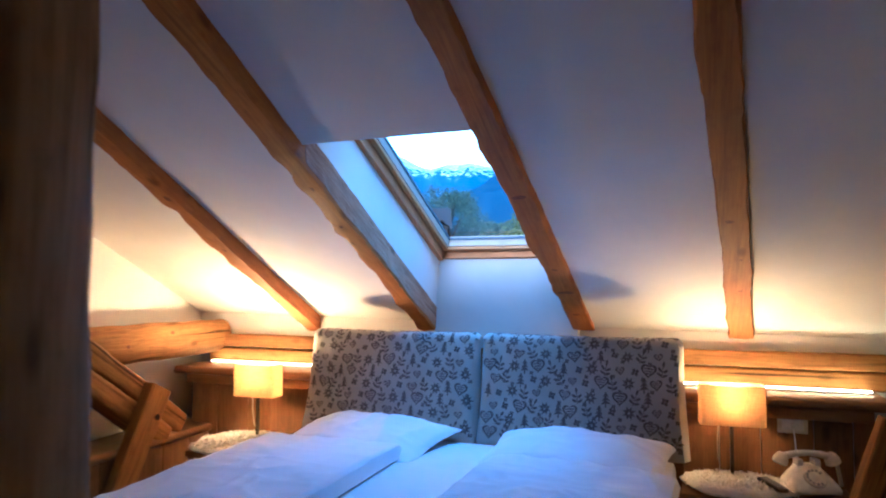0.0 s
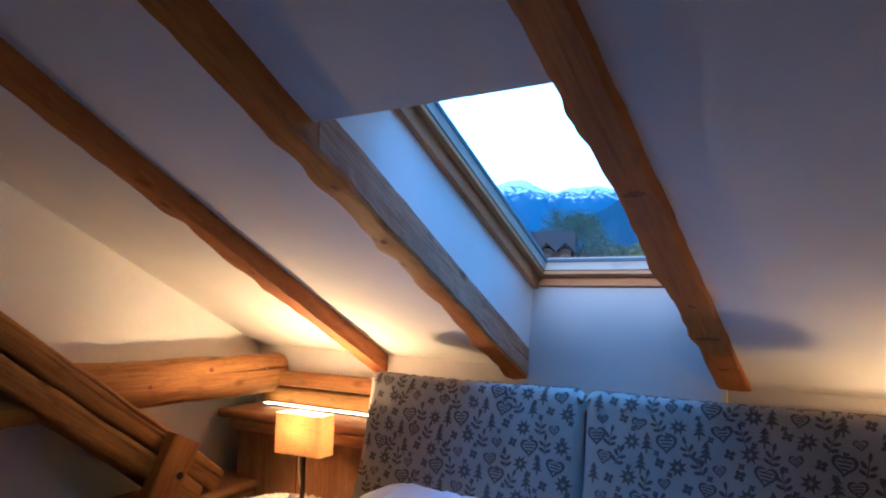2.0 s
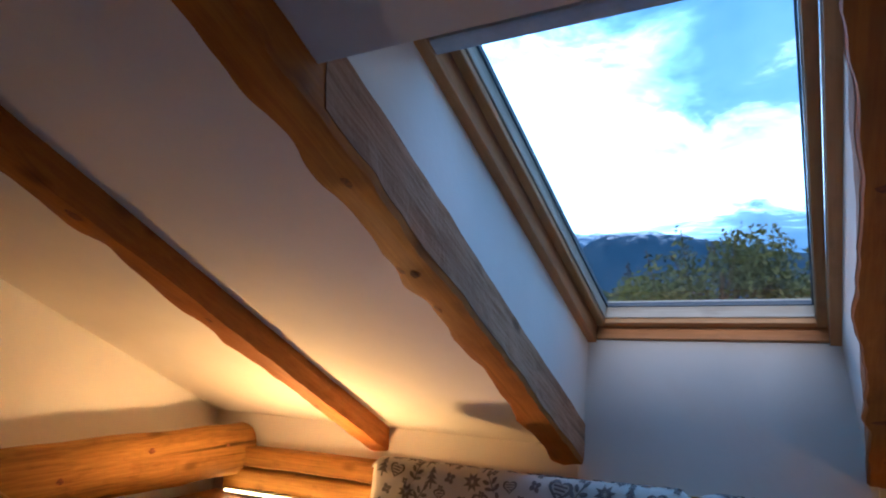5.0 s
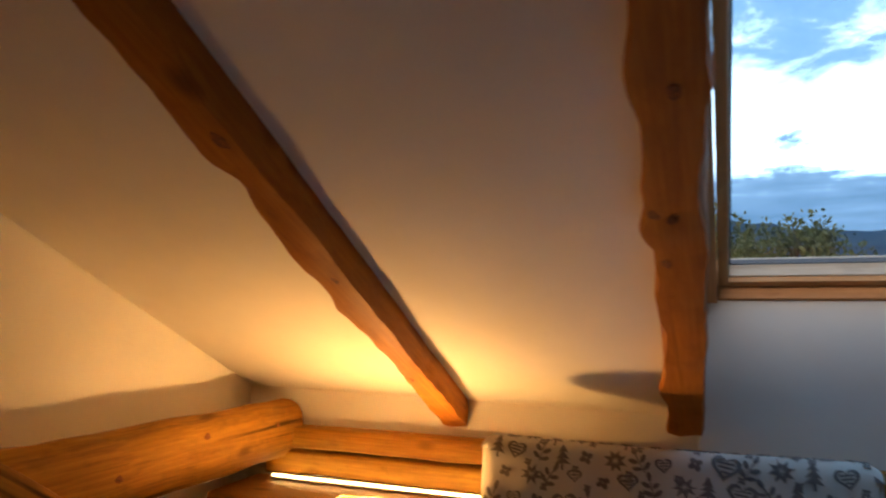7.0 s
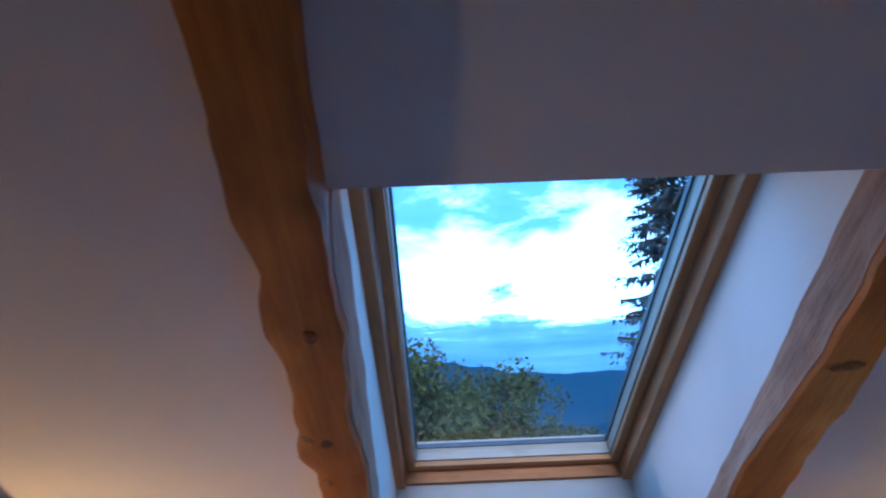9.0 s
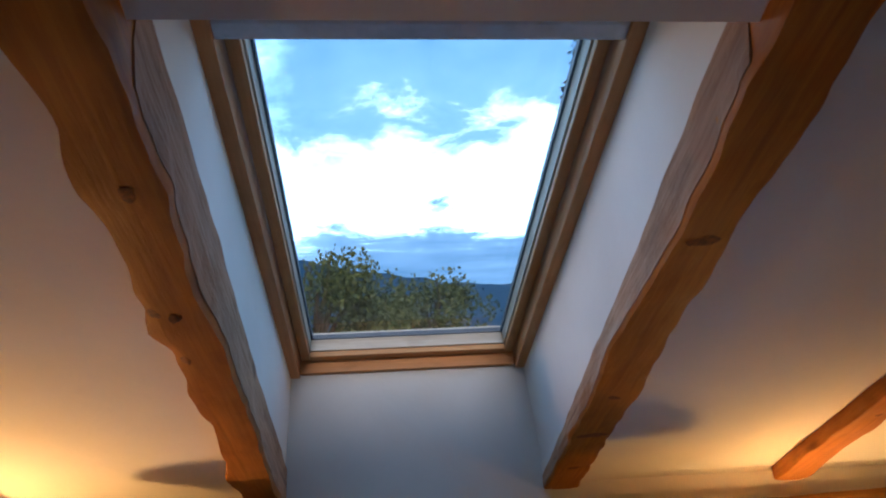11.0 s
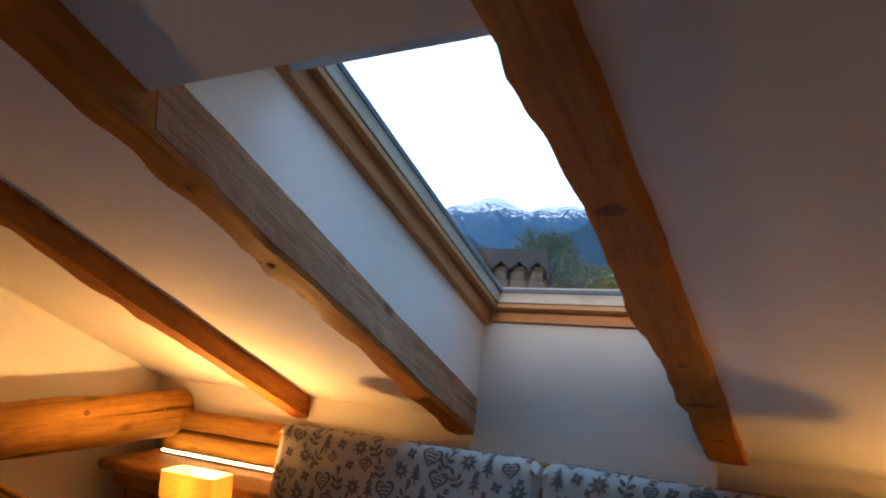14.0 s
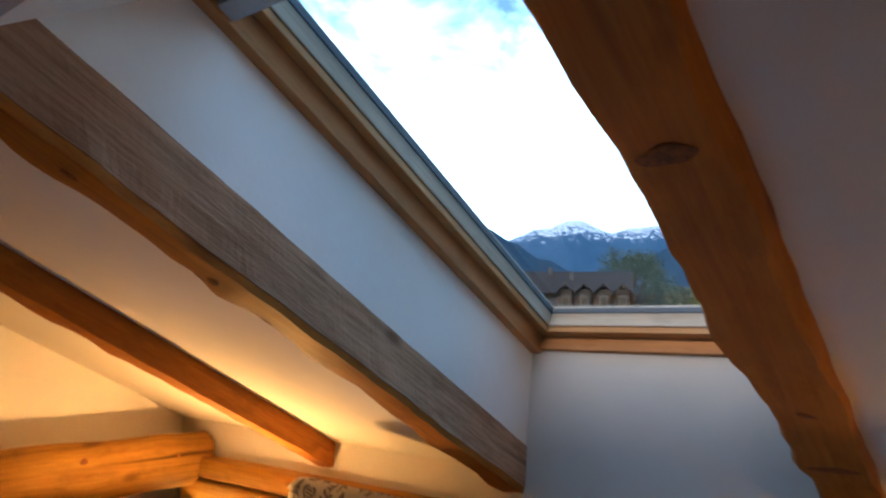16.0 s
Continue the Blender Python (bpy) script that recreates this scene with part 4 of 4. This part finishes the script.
def ridge(name, az0, az1, d, top, base_el, rough, seed, mat, label, depth=0.35, n=160, rows=10):
    """A range of hills: top(az) is its skyline's elevation."""
    rings = []
    for j in range(rows + 1):
        t = j / rows
        ring = []
        for i in range(n + 1):
            az = az0 + (az1 - az0) * i / n
            dd = d * (1 - depth * (1 - t))
            el = base_el + (top(az) - base_el) * t ** 0.8
            wob = rough * (noise.fractal(Vector((az * 0.35, t * 2.5, seed)), 1.0, 2.0, 6)) * (0.35 + 0.65 * t)
            p = polar(az, el + wob * (0.8 if j == rows else 1.4), dd)
            ring.append(p)
        rings.append(ring)
    return tagged(part(name, loft(rings, cap=False, closed=False), mat), label, "mountain", kind="structure")


def curve(pts):
    def f(az):
        if az <= pts[0][0]:
            return pts[0][1]
        for (a, b), (c, d) in zip(pts, pts[1:]):
            if az <= c:
                t = (az - a) / (c - a)
                t = t * t * (3 - 2 * t)
                return b + (d - b) * t
        return pts[-1][1]
    return f


# blue base colours and the last glow colour stand for haze in the air
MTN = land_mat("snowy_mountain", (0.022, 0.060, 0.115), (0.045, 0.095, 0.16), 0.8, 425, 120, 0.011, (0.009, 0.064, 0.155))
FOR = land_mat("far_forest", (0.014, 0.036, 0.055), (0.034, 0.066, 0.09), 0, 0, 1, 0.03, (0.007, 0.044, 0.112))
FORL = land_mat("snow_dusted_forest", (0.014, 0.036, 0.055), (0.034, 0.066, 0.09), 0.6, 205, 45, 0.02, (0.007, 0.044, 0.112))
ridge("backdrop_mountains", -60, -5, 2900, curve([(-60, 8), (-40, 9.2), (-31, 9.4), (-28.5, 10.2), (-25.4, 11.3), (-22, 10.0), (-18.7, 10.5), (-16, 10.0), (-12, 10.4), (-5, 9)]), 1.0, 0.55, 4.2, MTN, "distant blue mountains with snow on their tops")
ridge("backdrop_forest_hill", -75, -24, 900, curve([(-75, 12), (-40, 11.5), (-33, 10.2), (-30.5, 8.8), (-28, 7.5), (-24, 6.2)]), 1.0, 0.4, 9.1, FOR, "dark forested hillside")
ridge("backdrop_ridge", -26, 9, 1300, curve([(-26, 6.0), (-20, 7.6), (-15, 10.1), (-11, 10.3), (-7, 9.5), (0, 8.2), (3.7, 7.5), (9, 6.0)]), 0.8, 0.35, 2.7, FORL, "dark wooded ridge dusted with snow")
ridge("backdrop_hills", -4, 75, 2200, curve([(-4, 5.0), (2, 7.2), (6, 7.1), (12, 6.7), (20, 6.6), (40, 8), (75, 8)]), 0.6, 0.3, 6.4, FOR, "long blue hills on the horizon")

# the ground: a slope that climbs to the foot of the hills
GR = land_mat("meadow", (0.03, 0.05, 0.025), (0.06, 0.085, 0.04), 0, 0, 1, 0.2)


def ground_z(x, y):
    d = max(0.0, math.hypot(x, y) - 6)
    return -5.5 + min(d * 0.17, 9.0) + max(0, d - 53) * 0.012


verts, faces = [], []
rad_ = (2, 8, 14, 22, 32, 45, 60, 80, 120, 200, 400, 800, 1600, 3400)
for r in rad_:
    for i in range(48):
        a = 2 * math.pi * i / 48
        verts.append((r * math.sin(a), r * math.cos(a), ground_z(r * math.sin(a), r * math.cos(a))))
for j in range(len(rad_) - 1):
    for i in range(48):
        k = (i + 1) % 48
        faces.append((j * 48 + i, j * 48 + k, j * 48 + 48 + k, j * 48 + 48 + i))
faces.append(tuple(range(48)))
me = bpy.data.meshes.new("ground")
me.from_pydata(verts, [], faces)
me.materials.append(GR)
tagged(new("ground", me), "green meadow slope around the house", "ground", kind="structure")


def leaf_mat(name, a, b, haze_glow=(0, 0, 0)):
    m = Mat(name, 0.7, spec=0.2)
    g = m.node("ShaderNodeNewGeometry")
    m.base(m.ramp(g.outputs["Random Per Island"], [(0.1, a), (0.9, b)]))
    # haze over distant crowns, put in by letting the leaves emit
    if max(haze_glow) > 0:
        m.b.inputs["Emission Color"].default_value = (*haze_glow, 1)
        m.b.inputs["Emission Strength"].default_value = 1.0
    return m.m


LEAF = leaf_mat("broad_leaves", (0.050, 0.085, 0.036), (0.145, 0.17, 0.068))
LEAF2 = leaf_mat("yellow_green_leaves", (0.07, 0.11, 0.03), (0.16, 0.19, 0.06))
NEEDLE = leaf_mat("spruce_needles", (0.055, 0.095, 0.115), (0.09, 0.135, 0.155))
# the bluish glow of these leaves replaces haze in the air
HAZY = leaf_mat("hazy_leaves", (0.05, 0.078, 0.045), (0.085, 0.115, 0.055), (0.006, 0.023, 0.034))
BARK = plain("bark", (0.07, 0.05, 0.035), 0.9)


def broadleaf(x, y, top, radius, leaves, size, seed, mat, label, flat=1.0):
    rnd = random.Random(seed)
    gz = ground_z(x, y)
    e = thing("tree", label, "tree", Matrix.Translation((x, y, gz)))
    H = top - gz
    cz = H - radius * flat
    bm = tube([(0, 0, -0.3), (0.05, 0, cz * 0.5), (-0.05, 0.05, cz), (0, 0, H * 0.93)], lambda t: 0.05 * radius * (1.9 - 1.6 * t) + 0.02, 8)
    clumps = []
    for k in range(26):
        a, h = rnd.uniform(0, 2 * math.pi), rnd.uniform(-0.75, 0.95)
        rr = math.sqrt(max(0.05, 1 - h * h)) * rnd.uniform(0.45, 1.0)
        p = Vector((math.cos(a) * rr * radius, math.sin(a) * rr * radius, cz + h * radius * flat))
        if k % 2 == 0:
            tube([(0, 0, max(0.5, p.z - radius * 0.7)), p * 0.5 + Vector((0, 0, p.z * 0.5 - radius * 0.12)), p], lambda t: 0.03 * radius * (1.1 - t) + 0.008, 5, bm)
        clumps.append((p, rnd.uniform(0.25, 0.48) * radius))
    # thin twigs that stand out of the top
    tips = []
    for k in range(12):
        a = rnd.uniform(0, 2 * math.pi)
        b0 = Vector((math.cos(a) * radius * rnd.uniform(0.1, 0.8), math.sin(a) * radius * 0.5, cz + radius * flat * rnd.uniform(0.5, 0.8)))
        b1 = b0 + Vector((rnd.uniform(-0.15, 0.15), 0, rnd.uniform(0.25, 0.48))) * radius
        tube([b0, b0.lerp(b1, 0.5), b1], 0.006 * radius, 4, bm)
        tips.append((b0, b1))
    part("trunk", bm, BARK, e)
    vs, fs = [], []

    def leaf(p, s):
        n = Vector((rnd.gauss(0, 1), rnd.gauss(0, 1), rnd.gauss(0, 0.6))).normalized()
        a = n.orthogonal().normalized()
        a.rotate(Matrix.Rotation(rnd.uniform(0, 6.28), 3, n))
        b = n.cross(a)
        i = len(vs)
        vs.extend((p - a * s, p + b * s * 0.42, p + a * s, p - b * s * 0.42))
        fs.append((i, i + 1, i + 2, i + 3))

    for k in range(leaves):
        c, r = clumps[rnd.randrange(len(clumps))]
        d = Vector((rnd.gauss(0, 1), rnd.gauss(0, 1), rnd.gauss(0, 0.8))).normalized() * r * rnd.random() ** 0.45
        leaf(c + d, size * rnd.uniform(0.6, 1.2))
    for b0, b1 in tips:
        for k in range(26):
            t = rnd.random()
            leaf(b0.lerp(b1, t) + Vector((rnd.gauss(0, 0.05), rnd.gauss(0, 0.05), rnd.gauss(0, 0.03))) * radius, size * rnd.uniform(0.6, 1.1))
    me = bpy.data.meshes.new("crown")
    me.from_pydata(vs, [], fs)
    me.materials.append(mat)
    cr = new("crown", me)
    cr.parent = e
    return e


def spruce(x, y, H, radius, seed, mat, label, tiers=34, per=11, sprays=16):
    rnd = random.Random(seed)
    gz = ground_z(x, y)
    e = thing("spruce_tree", label, "tree", Matrix.Translation((x, y, gz)))
    bm = tube([(0, 0, -0.3), (0, 0, H * 0.5), (0, 0, H)], lambda t: radius * 0.07 * (1.05 - t) + 0.01, 8)
    vs, fs = [], []
    for k in range(tiers):
        t = k / tiers
        z = H * (0.10 + 0.89 * t)
        r = radius * (1 - t) ** 0.85 + 0.05 * radius
        for j in range(per):
            a = rnd.uniform(0, 2 * math.pi)
            ln = r * rnd.uniform(0.75, 1.1)
            dirv = Vector((math.cos(a), math.sin(a), 0))
            p0 = Vector((0, 0, z + rnd.uniform(-0.3, 0.3) * H / tiers))
            pts = [p0 + dirv * ln * s + Vector((0, 0, ln * (-0.32 * s + 0.16 * s * s * s))) for s in (0, 0.35, 0.7, 1.0)]
            if k % 2 == 0 and j % 2 == 0:
                tube(pts, 0.012 * radius, 4, bm)
            side = Vector((-dirv.y, dirv.x, 0))
            for q in range(sprays):
                s = 0.15 + 0.85 * rnd.random()
                m_ = p0 + dirv * ln * s + Vector((0, 0, ln * (-0.32 * s + 0.16 * s ** 3)))
                w = ln * 0.14 * (1.15 - s) + 0.03 * radius
                sd = side * rnd.choice((-1, 1))
                tip = m_ + sd * w * rnd.uniform(0.5, 1.3) + dirv * w * rnd.uniform(0.3, 1.0) - Vector((0, 0, w * rnd.uniform(0.2, 1.1)))
                wd = (tip - m_).cross(Vector((0, 0, 1))).normalized() * w * 0.22 + Vector((0, 0, w * 0.12))
                i = len(vs)
                c_ = m_.lerp(tip, 0.5)
                vs.extend((m_, c_ + wd, tip, c_ - wd))
                fs.append((i, i + 1, i + 2, i + 3))
    part("trunk", bm, BARK, e)
    me = bpy.data.meshes.new("crown")
    me.from_pydata(vs, [], fs)
    me.materials.append(mat)
    cr = new("crown", me)
    cr.parent = e
    return e


def place(az, d):
    return d * math.sin(radians(az)), d * math.cos(radians(az))


def top_at(az, el, d):
    return 1.55 + d * math.tan(radians(el))


for az, d, el, r, n, s, sd, mat, lab in (
        (-6.0, 19, 9.2, 2.8, 12000, 0.105, 11, LEAF, "leafy green walnut tree with thin twigs on top"),
        (5.2, 22, 7.3, 2.2, 5500, 0.11, 23, LEAF, "leafy green tree with one tall twig"),
        (0.5, 26, 6.0, 2.7, 6000, 0.13, 31, LEAF, "lower leafy green tree between the others"),
        (-11.5, 24, 6.2, 1.9, 5000, 0.12, 47, LEAF2, "bright yellow-green leafy tree"),
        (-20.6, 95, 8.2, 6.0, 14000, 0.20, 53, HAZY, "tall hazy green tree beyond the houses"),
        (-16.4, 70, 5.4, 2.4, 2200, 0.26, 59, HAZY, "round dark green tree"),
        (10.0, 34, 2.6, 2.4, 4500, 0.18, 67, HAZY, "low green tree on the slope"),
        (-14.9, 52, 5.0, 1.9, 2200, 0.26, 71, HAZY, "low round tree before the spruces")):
    x, y = place(az, d)
    broadleaf(x, y, top_at(az, el, d), r, n, s, sd, mat, lab, 0.95)
x, y = place(22.8, 15)
spruce(x, y, 15.5, 3.1, 5, NEEDLE, "tall dark spruce with drooping branches", 44, 13, 40)
HZN = leaf_mat("hazy_needles", (0.015, 0.030, 0.035), (0.04, 0.065, 0.07))
for az, d, el, r, sd in ((-13.6, 80, 8.2, 2.4, 8), (-12.2, 84, 7.0, 2.0, 9)):
    x, y = place(az, d)
    H = top_at(az, el, d) - ground_z(x, y)
    spruce(x, y, H, r, sd, HZN, "dark distant spruce with pointed top", 22, 10, 10)

# row of houses with gabled dormers
ROOF = plain("brown_roof_tiles", (0.038, 0.038, 0.042), 0.85, 0, 0.3, 3)
RENDER = plain("pale_house_wall", (0.085, 0.098, 0.12), 0.9)
TRIMW = plain("pale_window_paint", (0.15, 0.18, 0.215), 0.6)
DARKW = plain("dark_house_wood", (0.032, 0.027, 0.026), 0.8)
PANE = plain("dark_window_pane", (0.03, 0.04, 0.05), 0.15)
hx, hy = place(-25.5, 62)
hz = top_at(-25.5, 3.1, 62)
HM = Matrix.Translation((hx, hy, hz)) @ pose(0, 0, 0, 0, 0, 22)
ho = thing("house", "long guest house with brown roof, dormers and balconies", "house", HM)
part("wall", box(-5.0, 5.0, 0, 8, -8.0, 2.3), RENDER, ho, smooth=False)
bm = bmesh.new()
loft([[(-5.4, -0.7, 2.0), (-5.4, 4.2, 4.6), (-5.4, 9.0, 2.0), (-5.4, 4.2, 4.3)], [(5.4, -0.7, 2.0), (5.4, 4.2, 4.6), (5.4, 9.0, 2.0), (5.4, 4.2, 4.3)]], bm)
roof = part("roof", bm, ROOF, ho, "brown tiled roof", False)
for x, y, z, h in ((-0.4, 2.4, 3.7, 0.9), (-2.6, 3.6, 4.5, 0.8)):
    part("chimney", box(x - 0.2, x + 0.2, y - 0.2, y + 0.2, z - 0.8, z + h * 0.6, 0.02), RENDER, roof, "white chimney")
for k in range(4):
    cx = -0.75 + 1.72 * k
    bm = box(cx - 0.58, cx + 0.58, -0.9, 2.0, 0.0, 2.35)
    part("dormer", bm, DARKW, ho, "dark boarded gable dormer", False)
    bm = loft([[(cx - 0.82, -1.3, 2.1), (cx, -1.3, 2.95), (cx + 0.82, -1.3, 2.1), (cx, -1.3, 2.75)], [(cx - 0.82, 3.0, 2.1), (cx, 3.0, 2.95), (cx + 0.82, 3.0, 2.1), (cx, 3.0, 2.75)]])
    part("dormer_roof", bm, ROOF, ho, "", False)
    wd = part("window", box(cx - 0.36, cx + 0.36, -0.96, -0.905, 0.35, 1.75), TRIMW, ho, "white framed window", False)
    part("pane", box(cx - 0.29, cx + 0.29, -0.99, -0.962, 0.43, 1.67), PANE, wd, "", False)
    bl = part("balcony", box(cx - 0.74, cx + 0.74, -1.7, -0.95, -0.15, 0.0), RENDER, ho, "", False)
    for j in range(12):
        xx = cx - 0.70 + 1.4 * j / 11
        part("baluster", box(xx - 0.03, xx + 0.03, -1.69, -1.63, 0.0, 0.8), TRIMW, bl, "", False)
    part("rail", box(cx - 0.74, cx + 0.74, -1.7, -1.62, 0.8, 0.88), TRIMW, bl, "", False)
